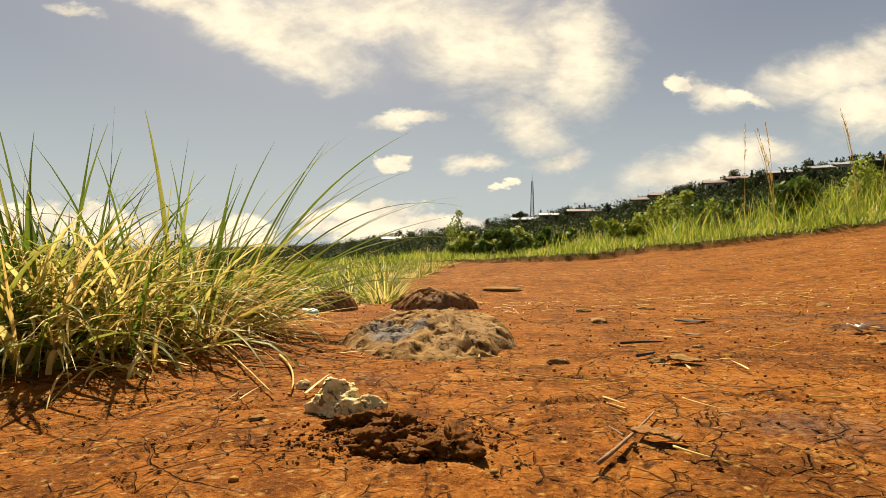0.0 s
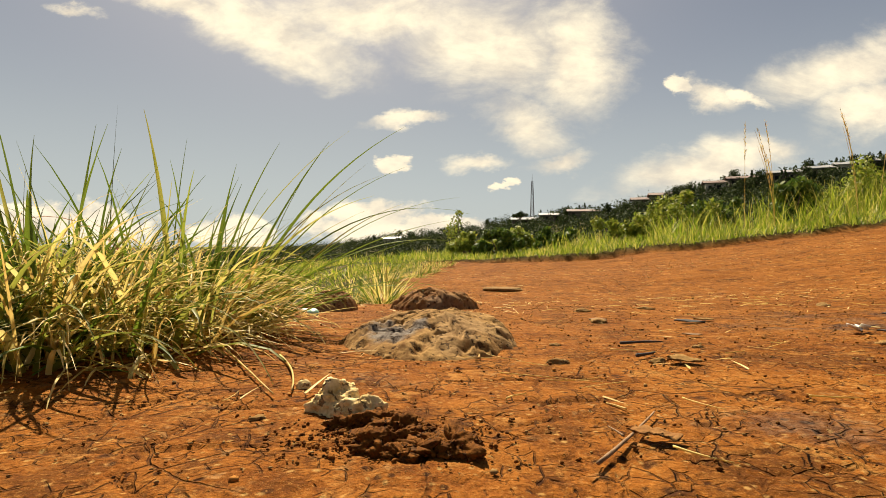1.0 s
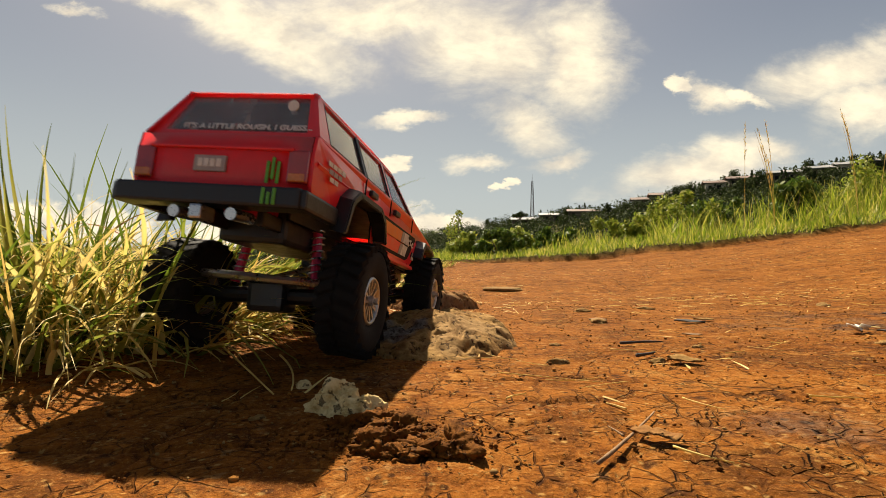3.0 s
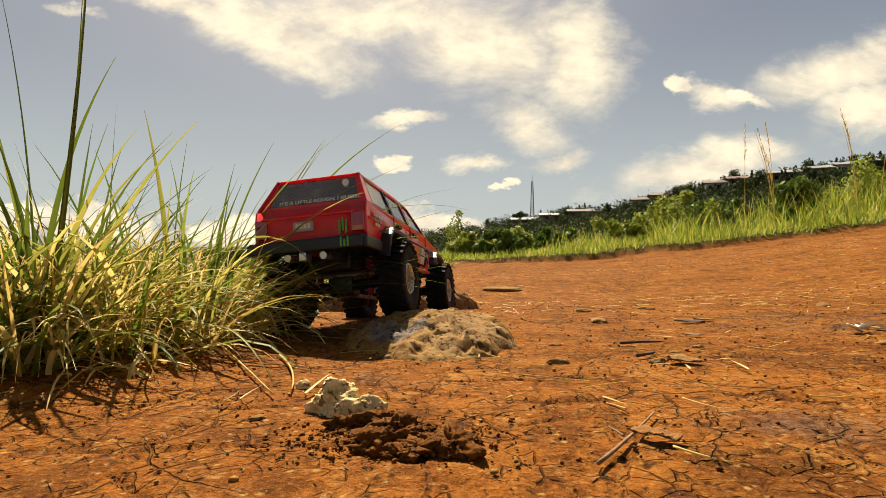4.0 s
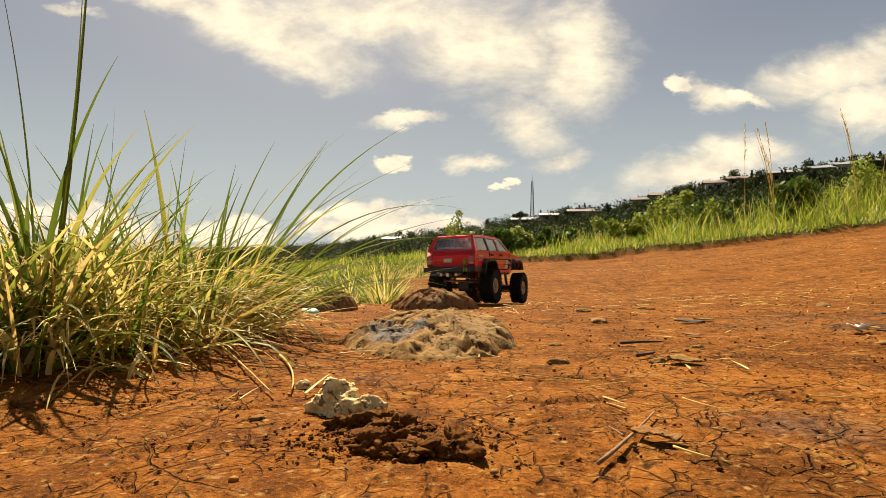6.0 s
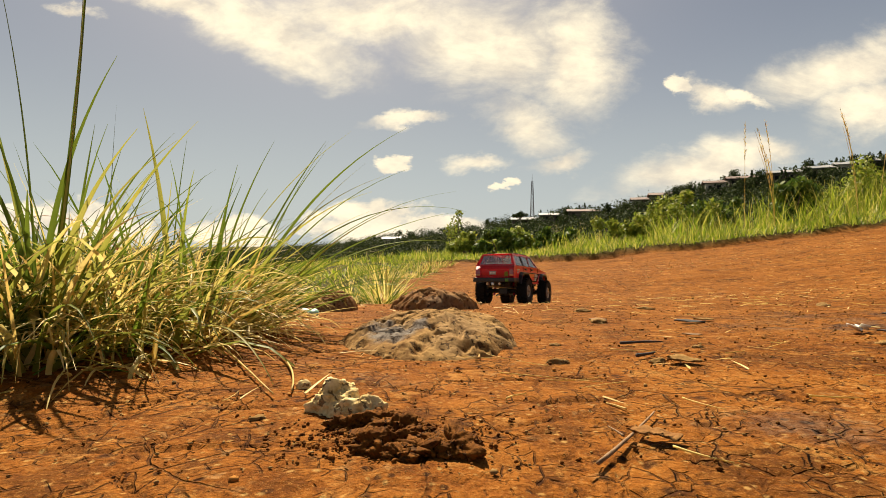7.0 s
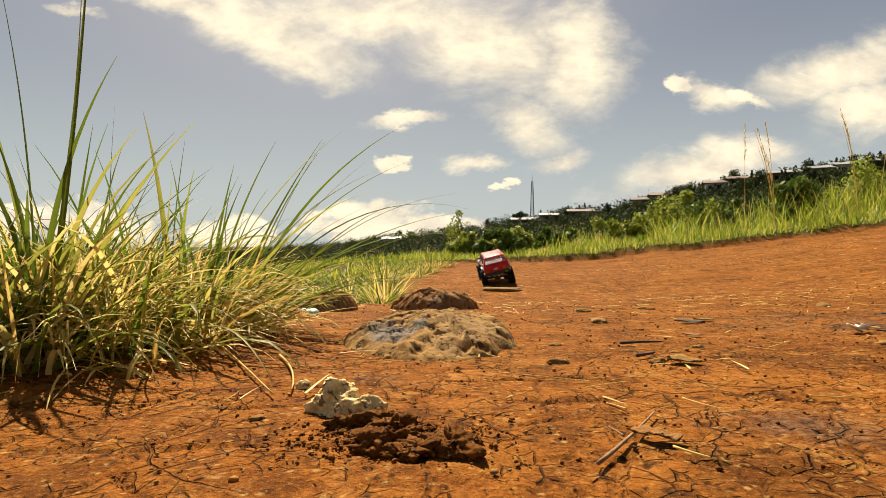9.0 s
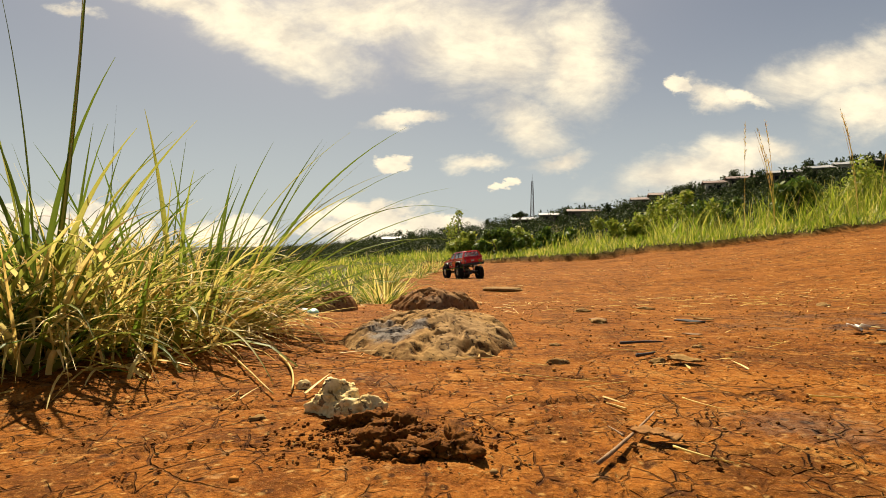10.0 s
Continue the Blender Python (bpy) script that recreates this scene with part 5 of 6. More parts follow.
def flare(parent, x0, side, front):
    """A black angular wheel-arch flare."""
    o = [(-0.068, 0.104), (-0.055, 0.144), (-0.036, 0.159), (0.036, 0.159), (0.055, 0.146), (0.066, 0.116)]
    i = [(-0.060, 0.104), (-0.048, 0.137), (-0.032, 0.149), (0.032, 0.149), (0.048, 0.138), (0.058, 0.116)]
    if front:
        o[-1], i[-1] = (0.082, 0.118), (0.078, 0.112)
        o[-2], i[-2] = (0.062, 0.151), (0.056, 0.140)
        o[0], i[0] = (-0.066, 0.126), (-0.060, 0.122)
    bm = bmesh.new()
    y0, y1 = side * 0.094, side * 0.113
    ov = [[bm.verts.new((x0 + x, y, z - (0.004 if y == y1 else 0))) for x, z in o] for y in (y0, y1)]
    iv = [[bm.verts.new((x0 + x, y, z - (0.002 if y == y1 else 0))) for x, z in i] for y in (y0, y1)]
    for k in range(5):
        bm.faces.new((ov[0][k], ov[0][k + 1], ov[1][k + 1], ov[1][k]))
        bm.faces.new((iv[0][k], iv[0][k + 1], iv[1][k + 1], iv[1][k]))
        bm.faces.new((ov[1][k], ov[1][k + 1], iv[1][k + 1], iv[1][k]))
        bm.faces.new((ov[0][k], ov[0][k + 1], iv[0][k + 1], iv[0][k]))
    for k in (0, 5):
        bm.faces.new((ov[0][k], ov[1][k], iv[1][k], iv[0][k]))
    bmesh.ops.bevel(bm, geom=[e for e in bm.edges if abs(e.verts[0].co.y - y1) < 1e-5 and abs(e.verts[1].co.y - y1) < 1e-5], offset=0.0015, segments=2, affect="EDGES")
    return part("wheel_arch_flare", bm, TRIM, parent, "black plastic wheel arch flare")


def decal(name, parent, pts, mat, side=-1, lift=0.0006, thick=0.0005):
    """A thin sticker on the flank; pts in x and z."""
    bm = bmesh.new()
    y = lambda z: side * (side_y(z) + lift)
    a = [bm.verts.new((x, y(z), z)) for x, z in pts]
    b = [bm.verts.new((x, y(z) - side * thick, z)) for x, z in pts]
    bm.faces.new(a), bm.faces.new(b[::-1])
    for i in range(len(a)):
        j = (i + 1) % len(a)
        bm.faces.new((a[j], a[i], b[i], b[j]))
    return part(name, bm, mat, parent)


def quad4(x0, x1, z0, z1, slant=0.0):
    return [(x0, z0), (x1, z0), (x1 + slant, z1), (x0 + slant, z1)]


def make_car():
    root = empty("toy_car", pose(0, 0, 0), "red remote-controlled toy off-road wagon with big tyres, driving over the earth", "toy car")
    # flanks with the wheel openings cut in
    outline = [(-0.268, 0.120), (-0.274, 0.135), (-0.275, 0.165), (-0.272, 0.184), (-0.262, 0.188), (0.070, 0.186), (0.085, 0.182), (0.232, 0.171), (0.243, 0.165), (0.245, 0.128),
               (0.222, 0.125), (0.206, 0.140), (0.190, 0.151), (0.122, 0.151), (0.107, 0.138), (0.100, 0.124), (0.078, 0.104), (-0.095, 0.102), (-0.106, 0.138), (-0.122, 0.151), (-0.190, 0.151), (-0.206, 0.138), (-0.214, 0.114)]
    body = None
    for s in (-1, 1):
        bm = bmesh.new()
        a = [bm.verts.new((x, s * side_y(z), z)) for x, z in outline]
        b = [bm.verts.new((x, s * (side_y(z) - 0.0035), z)) for x, z in outline]
        f = bm.faces.new(a)
        g = bm.faces.new(b[::-1])
        for i in range(len(a)):
            j = (i + 1) % len(a)
            bm.faces.new((a[j], a[i], b[i], b[j]))
        bm.normal_update()
        bmesh.ops.triangulate(bm, faces=[f, g], ngon_method="EAR_CLIP")
        bmesh.ops.recalc_face_normals(bm, faces=bm.faces)
        p = part("side_panel", bm, RED, root, "glossy red side panel")
        bm = bmesh.new()      # black inner lining
        a = [bm.verts.new((x, s * (side_y(z) - 0.0042), z)) for x, z in outline]
        b = [bm.verts.new((x, s * (side_y(z) - 0.0056), z)) for x, z in outline]
        f = bm.faces.new(a)
        g = bm.faces.new(b[::-1])
        for i in range(len(a)):
            j = (i + 1) % len(a)
            bm.faces.new((a[j], a[i], b[i], b[j]))
        bm.normal_update()
        bmesh.ops.triangulate(bm, faces=[f, g], ngon_method="EAR_CLIP")
        bmesh.ops.recalc_face_normals(bm, faces=bm.faces)
        part("inner_lining", bm, BLACK, p, "black inner lining")
        # raised crease along the flank
        bm = bmesh.new()
        ry = s * (side_y(0.16) + 0.0002)
        for x0, x1 in ((-0.268, 0.236),):
            vs = [bm.verts.new(c) for c in ((x0, ry, 0.1615), (x0, ry + s * 0.0022, 0.1585), (x0, ry, 0.1555), (x1, ry, 0.1585), (x1, ry + s * 0.0016, 0.1565), (x1, ry, 0.1545))]
            bm.faces.new((vs[0], vs[1], vs[4], vs[3])), bm.faces.new((vs[1], vs[2], vs[5], vs[4]))
            bm.faces.new((vs[0], vs[2], vs[1])), bm.faces.new((vs[3], vs[4], vs[5])), bm.faces.new((vs[0], vs[3], vs[5], vs[2]))
        part("crease", bm, RED, p)
        for x in (-0.145, -0.048, 0.066):      # door gaps
            bm = bmesh.new()
            for z0, z1 in ((0.102 if x > -0.1 else 0.150, 0.154), (0.162, 0.185)):
                box(bm, x - 0.0006, x + 0.0006, s * side_y(z0) - 0.0008, s * side_y(z0) + 0.0008, z0, z1)
            part("door_gap", bm, BLACK, p)
        for x in (-0.118, -0.020):
            bm = box(bmesh.new(), x - 0.011, x + 0.011, min(s * 0.095, s * 0.1005), max(s * 0.095, s * 0.1005), 0.168, 0.176, 0.0015)
            part("door_handle", bm, TRIM, p, "black door handle")
        # sill strip in a lighter red, imitating the red ground's reflection
        bm = box(bmesh.new(), -0.092, 0.092, min(s * 0.086, s * 0.0975), max(s * 0.086, s * 0.0975), 0.1015, 0.107, 0.0015)
        part("rocker_sheen", bm, REDDISH, p)
        flare(root, WHEEL_X, s, True)
        flare(root, -WHEEL_X, s, False)
        # stripes and shapes on the doors
        decal("stripe_panel", p, [(-0.096, 0.1125), (0.050, 0.1125), (0.062, 0.117), (0.092, 0.152), (0.090, 0.1565), (-0.112, 0.1585)], BLACK, s)
        decal("orange_stripe", p, quad4(-0.098, 0.026, 0.1362, 0.1535, 0.006), ORANGE, s, 0.0012)
        decal("red_stripe", p, quad4(-0.094, 0.020, 0.1172, 0.1345, 0.006), REDDISH, s, 0.0012)
        # slanted pale shapes, a pale scroll, and a row of small pale bars
        for k, (xa, xb) in enumerate(((0.010, 0.020), (0.022, 0.031), (0.034, 0.045))):
            decal("pale_shape", p, quad4(xa, xb, 0.1365, 0.1535, 0.006), (GREY, WHITE, WHITE)[k], s, 0.0018)
            decal("pale_shape", p, quad4(xa - 0.004, xb - 0.002, 0.1172, 0.1340, 0.005), (GREY, WHITE, WHITE)[k], s, 0.0018)
        decal("pale_wedge", p, [(0.026, 0.1365), (0.030, 0.1365), (0.042, 0.1535), (0.036, 0.1535)], WHITE, s, 0.0022)
        decal("pale_wedge", p, [(0.020, 0.134), (0.027, 0.134), (0.036, 0.1172), (0.030, 0.1172)], WHITE, s, 0.0022)
        for k, (cx_, cz_, r_) in enumerate(((0.047, 0.1495, 0.0050), (0.051, 0.1415, 0.0060), (0.061, 0.1435, 0.0052), (0.070, 0.1405, 0.0050))):
            a = np.linspace(0, 2 * math.pi, 15)[:-1]
            decal("pale_curl", p, [(cx_ + r_ * math.cos(t), cz_ + r_ * math.sin(t)) for t in a], WHITE, s, 0.0018 + 0.0003 * k)
            decal("dark_curl", p, [(cx_ + 0.0006 + 0.45 * r_ * math.cos(t), cz_ + 0.45 * r_ * math.sin(t)) for t in a], BLACK, s, 0.0032 + 0.0003 * k)
        for k in range(4):
            decal("small_bar", p, quad4(0.0775 + 0.0056 * k, 0.0822 + 0.0056 * k, 0.1225, 0.1305, 0.001), (BLACK, GREY, BLACK, GREY)[k], s)
        decal("pale_spot", p, quad4(0.0815, 0.096, 0.1185, 0.1235, 0.0), WHITE, s, 0.0009)
        for r in range(3):
            for k in range(4 - r):
                x = -0.250 + 0.0105 * k + 0.003 * r
                decal("sticker_bar", p, quad4(x, x + 0.0085, 0.1615 - 0.0075 * r + 0.003, 0.1665 - 0.0075 * r + 0.003, 0.0), (WHITE, GREY, WHITE)[r], s, 0.0026)
    # bonnet, cowl, grille
    bm = bmesh.new()
    top = [(0.068, 0.1865), (0.085, 0.1835), (0.160, 0.1785), (0.230, 0.1725), (0.243, 0.1665)]
    ys = (-0.0925, -0.080, -0.045, 0.0, 0.045, 0.080, 0.0925)
    lift = (-0.0035, 0.0005, 0.0035, 0.0025, 0.0035, 0.0005, -0.0035)
    grid = [[bm.verts.new((x, y, z + l)) for y, l in zip(ys, lift)] for x, z in top]
    for a, b in zip(grid, grid[1:]):
        for i in range(6):
            bm.faces.new((a[i], a[i + 1], b[i + 1], b[i]))
    bmesh.ops.solidify(bm, geom=bm.faces[:], thickness=0.0025)
    part("bonnet", bm, RED, root, "glossy red bonnet", smooth=True)
    bm = box(bmesh.new(), 0.236, 0.2445, -0.0925, 0.0925, 0.127, 0.166, 0.002)
    grille = part("grille_panel", bm, RED, root)
    for k in range(10):
        y = -0.038 + k * 0.0084
        part("grille_slat", box(bmesh.new(), 0.2425, 0.2465, y - 0.0026, y + 0.0026, 0.137, 0.160, 0.0008, 1), TRIM, grille)
    for s in (-1, 1):
        part("headlight", box(bmesh.new(), 0.2425, 0.2480, s * 0.066 - 0.017, s * 0.066 + 0.017, 0.138, 0.160, 0.002), LAMPCLEAR, grille, "clear square headlight")
        part("indicator", box(bmesh.new(), 0.2425, 0.2475, s * 0.088 - 0.0045, s * 0.088 + 0.0045, 0.138, 0.160, 0.001), LAMPAMBER, grille, "amber indicator")
    bm = box(bmesh.new(), 0.238, 0.258, -0.094, 0.094, 0.110, 0.128, 0.003)
    part("inner_fender", box(bmesh.new(), 0.206, 0.2355, -0.0885, 0.0885, 0.118, 0.1635, 0.002), TRIM, root, "black inner fender")
    fb = part("front_bumper", bm, TRIM, root, "black plastic front bumper")
    for s in (-1, 1):
        part("bumper_end", box(bmesh.new(), 0.222, 0.252, s * 0.097 - 0.0055, s * 0.097 + 0.0055, 0.109, 0.129, 0.003), TRIM, fb)
    part("winch", box(bmesh.new(), 0.225, 0.245, -0.035, 0.035, 0.090, 0.110, 0.003), TRIM, fb)
    # tailgate with lamps, plate and bumper
    bm = bmesh.new()
    prof = [(-0.262, 0.188), (-0.273, 0.183), (-0.276, 0.165), (-0.2755, 0.140), (-0.271, 0.122)]
    ys = (-0.0935, -0.06, 0.0, 0.06, 0.0935)
    grid = [[bm.verts.new((x - 0.003 * (1 - (y / 0.0935) ** 2), y, z)) for y in ys] for x, z in prof]
    for a, b in zip(grid, grid[1:]):
        for i in range(4):
            bm.faces.new((a[i], a[i + 1], b[i + 1], b[i]))
    bmesh.ops.solidify(bm, geom=bm.faces[:], thickness=0.003)
    gate = part("tailgate", bm, RED, root, "glossy red tailgate", smooth=True)
    part("gate_crease", box(bmesh.new(), -0.2808, -0.2765, -0.078, 0.078, 0.1665, 0.1695, 0.0012), RED, gate)
    part("plate", box(bmesh.new(), -0.2815, -0.278, -0.009, 0.025, 0.143, 0.159, 0.0008), GREY, gate, "small grey number plate")
    for k in range(4):
        part("plate_bar", box(bmesh.new(), -0.2822, -0.2813, -0.005 + 0.0068 * k, 0.0 + 0.0068 * k, 0.1475, 0.1555), WHITE, gate)
    for s in (-1, 1):
        part("tail_lamp", box(bmesh.new(), -0.2790, -0.268, s * 0.083 - 0.0105, s * 0.083 + 0.0105, 0.136, 0.168, 0.002), LAMPRED if s > 0 else LAMPRED, root, "red tail lamp")
        part("lamp_glass", box(bmesh.new(), -0.2796, -0.2700, s * 0.083 - 0.0085, s * 0.083 + 0.0085, 0.137, 0.145, 0.001), LAMPAMBER, root, "amber reversing lamp")
    for k in range(3):      # green sticker marks beside the lamp and on the bumper
        part("sticker_mark", box(bmesh.new(), -0.2805, -0.2785, -0.066 + 0.0055 * k, -0.0625 + 0.0055 * k, 0.134 + 0.004 * (k == 1), 0.160 - 0.004 * (k != 1), 0.0008, 1), GREEN, gate, "green sticker stroke")
        part("sticker_mark", box(bmesh.new(), -0.2945, -0.2925, -0.074 + 0.0055 * k, -0.0705 + 0.0055 * k, 0.110, 0.126 - 0.004 * (k == 1), 0.0008, 1), GREEN, root, "green sticker stroke")
    bm = box(bmesh.new(), -0.293, -0.268, -0.097, 0.097, 0.108, 0.128, 0.003)
    rb = part("rear_bumper", bm, TRIM, root, "black plastic rear bumper")
    for s in (-1, 1):
        part("bumper_end", box(bmesh.new(), -0.290, -0.222, s * 0.097 - 0.0055, s * 0.097 + 0.0055, 0.108, 0.127, 0.003), TRIM, rb)
        part("exhaust_tip", rod(bmesh.new(), (-0.291, s * 0.03, 0.100), (-0.262, s * 0.03, 0.102), 0.006, n=12), STEEL, rb)
    part("tow_hook", box(bmesh.new(), -0.300, -0.280, -0.006, 0.006, 0.092, 0.106, 0.002), STEEL, rb, "small steel tow hook")
    # cab frame: pillars, rails and roof
    TOP = 0.2405
    pill = {"rear": [(-0.270, 0.186), (-0.246, 0.186), (-0.232, TOP), (-0.246, TOP)], "quarter": [(-0.152, 0.186), (-0.142, 0.186), (-0.140, TOP), (-0.148, TOP)],
            "middle": [(-0.056, 0.186), (-0.044, 0.186), (-0.045, TOP), (-0.054, TOP)], "front": [(0.058, 0.186), (0.072, 0.186), (0.008, TOP), (-0.003, TOP)]}
    for s in (-1, 1):
        for nm, q in pill.items():
            bm = bmesh.new()
            a = [bm.verts.new((x, s * side_y(z), z)) for x, z in q]
            b = [bm.verts.new((x, s * (side_y(z) - 0.004), z)) for x, z in q]
            bm.faces.new(a), bm.faces.new(b[::-1])
            for i in range(4):
                j = (i + 1) % 4
                bm.faces.new((a[j], a[i], b[i], b[j]))
            part("pillar", bm, RED if nm != "quarter" else TRIM, root)
        for nm, q in (("rail", [(-0.246, 0.236), (0.004, 0.236), (0.0, 0.2425), (-0.246, 0.2425)]),):
            part("roof_rail_frame", prism(bmesh.new(), q, s * 0.0, s * -0.004, lambda z: s * side_y(z)), RED, root)
        panes = ([(-0.246, 0.187), (-0.152, 0.187), (-0.148, 0.237), (-0.234, 0.237)], [(-0.142, 0.187), (-0.056, 0.187), (-0.054, 0.237), (-0.140, 0.237)], [(-0.044, 0.187), (0.058, 0.187), (0.000, 0.237), (-0.045, 0.237)])
        for q in panes:
            w = part("side_window", prism(bmesh.new(), q, 0.0, s * -0.0012, lambda z: s * (side_y(z) - 0.0022)), SIDEGLASS, root, "clear side window")
            for (xa, za), (xb, zb) in zip(q, q[1:] + q[:1]):
                bm = rod(bmesh.new(), (xa, s * (side_y(za) - 0.0006), za), (xb, s * (side_y(zb) - 0.0006), zb), 0.0011, n=5)
                part("window_seal", bm, TRIM, w)
        bm = box(bmesh.new(), 0.050, 0.060, min(s * 0.094, s * 0.112), max(s * 0.094, s * 0.112), 0.189, 0.200, 0.002)
        if s > 0:
            part("door_mirror", bm, TRIM, root, "black door mirror")
        else:
            bm.free()
    bm = bmesh.new()
    xs, ys = (-0.248, -0.236, -0.18, -0.09, -0.01, 0.004), (-0.0755, -0.069, -0.035, 0.0, 0.035, 0.069, 0.0755)
    zz = {0: -0.0035, 1: 0.0, 2: 0.002, 3: 0.003, 4: 0.001, 5: -0.003}
    grid = [[bm.verts.new((x, y, 0.2445 + zz[i] - (0.004 if abs(y) > 0.07 else 0.0))) for y in ys] for i, x in enumerate(xs)]
    for a, b in zip(grid, grid[1:]):
        for i in range(6):
            bm.faces.new((a[i], a[i + 1], b[i + 1], b[i]))
    bmesh.ops.solidify(bm, geom=bm.faces[:], thickness=0.003)
    roof = part("roof", bm, RED, root, "glossy red roof", smooth=True)
    for s in (-1, 1):
        part("roof_bar", box(bmesh.new(), -0.215, -0.015, s * 0.062 - 0.002, s * 0.062 + 0.002, 0.2475, 0.2515, 0.0012), TRIM, roof, "black roof bar")
        for k in range(4):
            part("roof_rib", box(bmesh.new(), -0.21, -0.02, s * (0.011 + 0.022 * (k % 2)) - 0.0012, s * (0.011 + 0.022 * (k % 2)) + 0.0012, 0.2455, 0.2482, 0.0006, 1), RED, roof) if k < 2 else None
    # rear window, its frame, wiper and lettering bars
    rear = lambda z: -0.2655 + (z - 0.188) * 0.40
    bm = bmesh.new()
    for y0, y1, z0, z1 in ((-0.082, 0.082, 0.186, 0.1915), (-0.074, 0.074, 0.2365, 0.2425)):
        a = [bm.verts.new((rear(z), y, z)) for y, z in ((y0, z0), (y1, z0), (y1, z1), (y0, z1))]
        b = [bm.verts.new((rear(z) + 0.004, y, z)) for y, z in ((y0, z0), (y1, z0), (y1, z1), (y0, z1))]
        bm.faces.new(a), bm.faces.new(b[::-1])
        for i in range(4):
            j = (i + 1) % 4
            bm.faces.new((a[j], a[i], b[i], b[j]))
    for s in (-1, 1):
        q = [(0.081, 0.186), (0.0925, 0.186), (0.0755, 0.2425), (0.0665, 0.2425)]
        a = [bm.verts.new((rear(z), s * y, z)) for y, z in q]
        b = [bm.verts.new((rear(z) + 0.004, s * y, z)) for y, z in q]
        bm.faces.new(a), bm.faces.new(b[::-1])
        for i in range(4):
            j = (i + 1) % 4
            bm.faces.new((a[j], a[i], b[i], b[j]))
    part("rear_window_frame", bm, RED, root)
    bm = bmesh.new()
    q = [(-0.082, 0.190), (0.082, 0.190), (0.068, 0.238), (-0.068, 0.238)]
    a = [bm.verts.new((rear(z) + 0.0015, y, z)) for y, z in q]
    b = [bm.verts.new((rear(z) + 0.0028, y, z)) for y, z in q]
    bm.faces.new(a), bm.faces.new(b[::-1])
    for i in range(4):
        j = (i + 1) % 4
        bm.faces.new((a[j], a[i], b[i], b[j]))
    rw = part("rear_window", bm, REARGLASS, root, "smoke-tinted rear window with white sticker writing")
    cu = bpy.data.curves.new("writing", "FONT")
    cu.body, cu.size, cu.extrude, cu.align_x, cu.offset = "IT'S A LITTLE ROUGH, I GUESS...", 0.0088, 0.0003, "CENTER", 0.00025
    tmp = new("writing", cu)
    bpy.context.view_layer.update()
    me = bpy.data.meshes.new_from_object(tmp.evaluated_get(bpy.context.evaluated_depsgraph_get()))
    bpy.data.objects.remove(tmp)
    me.materials.clear()
    me.materials.append(WHITE)
    wr = new("writing", me)
    wr.parent = rw
    wr.matrix_basis = Matrix.Translation((rear(0.195) - 0.0003, -0.012, 0.1945)) @ Matrix.Rotation(-math.pi / 2, 4, "Z") @ Matrix.Rotation(math.pi / 2 - 0.38, 4, "X")
    tagged(wr, "white sticker writing")
    bm = bmesh.new()
    bmesh.ops.create_cone(bm, cap_ends=True, segments=16, radius1=0.006, radius2=0.006, depth=0.0012, matrix=Matrix.Translation((rear(0.226) - 0.0006, -0.053, 0.226)) @ Matrix.Rotation(math.pi / 2, 4, "Y"))
    part("round_sticker", bm, WHITE, rw)
    bm = bmesh.new()
    q = [(0.083, 0.187), (-0.083, 0.187), (-0.068, 0.2395), (0.068, 0.2395)]
    slope = lambda z: 0.070 - (z - 0.187) * 1.28
    a = [bm.verts.new((slope(z), y, z)) for y, z in q]
    b = [bm.verts.new((slope(z) - 0.002, y, z)) for y, z in q]
    bm.faces.new(a), bm.faces.new(b[::-1])
    for i in range(4):
        j = (i + 1) % 4
        bm.faces.new((a[j], a[i], b[i], b[j]))
    part("windscreen", bm, SIDEGLASS, root, "clear windscreen")
    # interior tray and undercarriage
    bm = box(bmesh.new(), -0.262, 0.09, -0.088, 0.088, 0.150, 0.156, 0.002)
    part("interior_tray", bm, TRIM, root)
    for s in (-1, 1):
        part("chassis_rail", box(bmesh.new(), -0.250, 0.235, s * 0.032 - 0.004, s * 0.032 + 0.004, 0.098, 0.114, 0.002), TRIM, root)
        for x in (WHEEL_X, -WHEEL_X):
            xm = x - math.copysign(0.012, x)
            bm = rod(bmesh.new(), (x, s * 0.052, 0.044), (xm, s * 0.040, 0.142), 0.0055, n=10)
            sh = part("shock_absorber", bm, PINK if x < 0 else TRIM, root, "coil-over shock absorber")
            foot, head, turns = Vector((x, s * 0.052, 0.044)), Vector((xm, s * 0.040, 0.142)), 7
            up = (head - foot).normalized()
            ea = up.orthogonal().normalized()
            eb = up.cross(ea)
            coil = [foot.lerp(head, 0.15 + 0.6 * k / (turns * 10)) + (ea * math.cos(k * 0.628) + eb * math.sin(k * 0.628)) * 0.0080 for k in range(turns * 10 + 1)]
            vs, fs = tube(coil, [0.0012] * len(coil), 5)
            ob = new("spring", mesh_of("spring", vs, fs, STEEL, True))
            ob.parent = sh
        part("lower_link", rod(bmesh.new(), (-0.150, s * 0.044, 0.042), (-0.03, s * 0.022, 0.080), 0.0035, n=8), STEEL, root)
        part("lower_link", rod(bmesh.new(), (0.150, s * 0.044, 0.042), (0.03, s * 0.022, 0.080), 0.0035, n=8), STEEL, root)
    for x in (WHEEL_X, -WHEEL_X):
        for s in (-1, 1):
            bm = box(bmesh.new(), x - 0.066, x + 0.066, min(s * 0.046, s * 0.092), max(s * 0.046, s * 0.092), 0.1525, 0.156)
            box(bm, x - 0.066, x + 0.066, min(s * 0.046, s * 0.049), max(s * 0.046, s * 0.049), 0.112, 0.156)
            part("wheel_well", bm, TRIM, root)
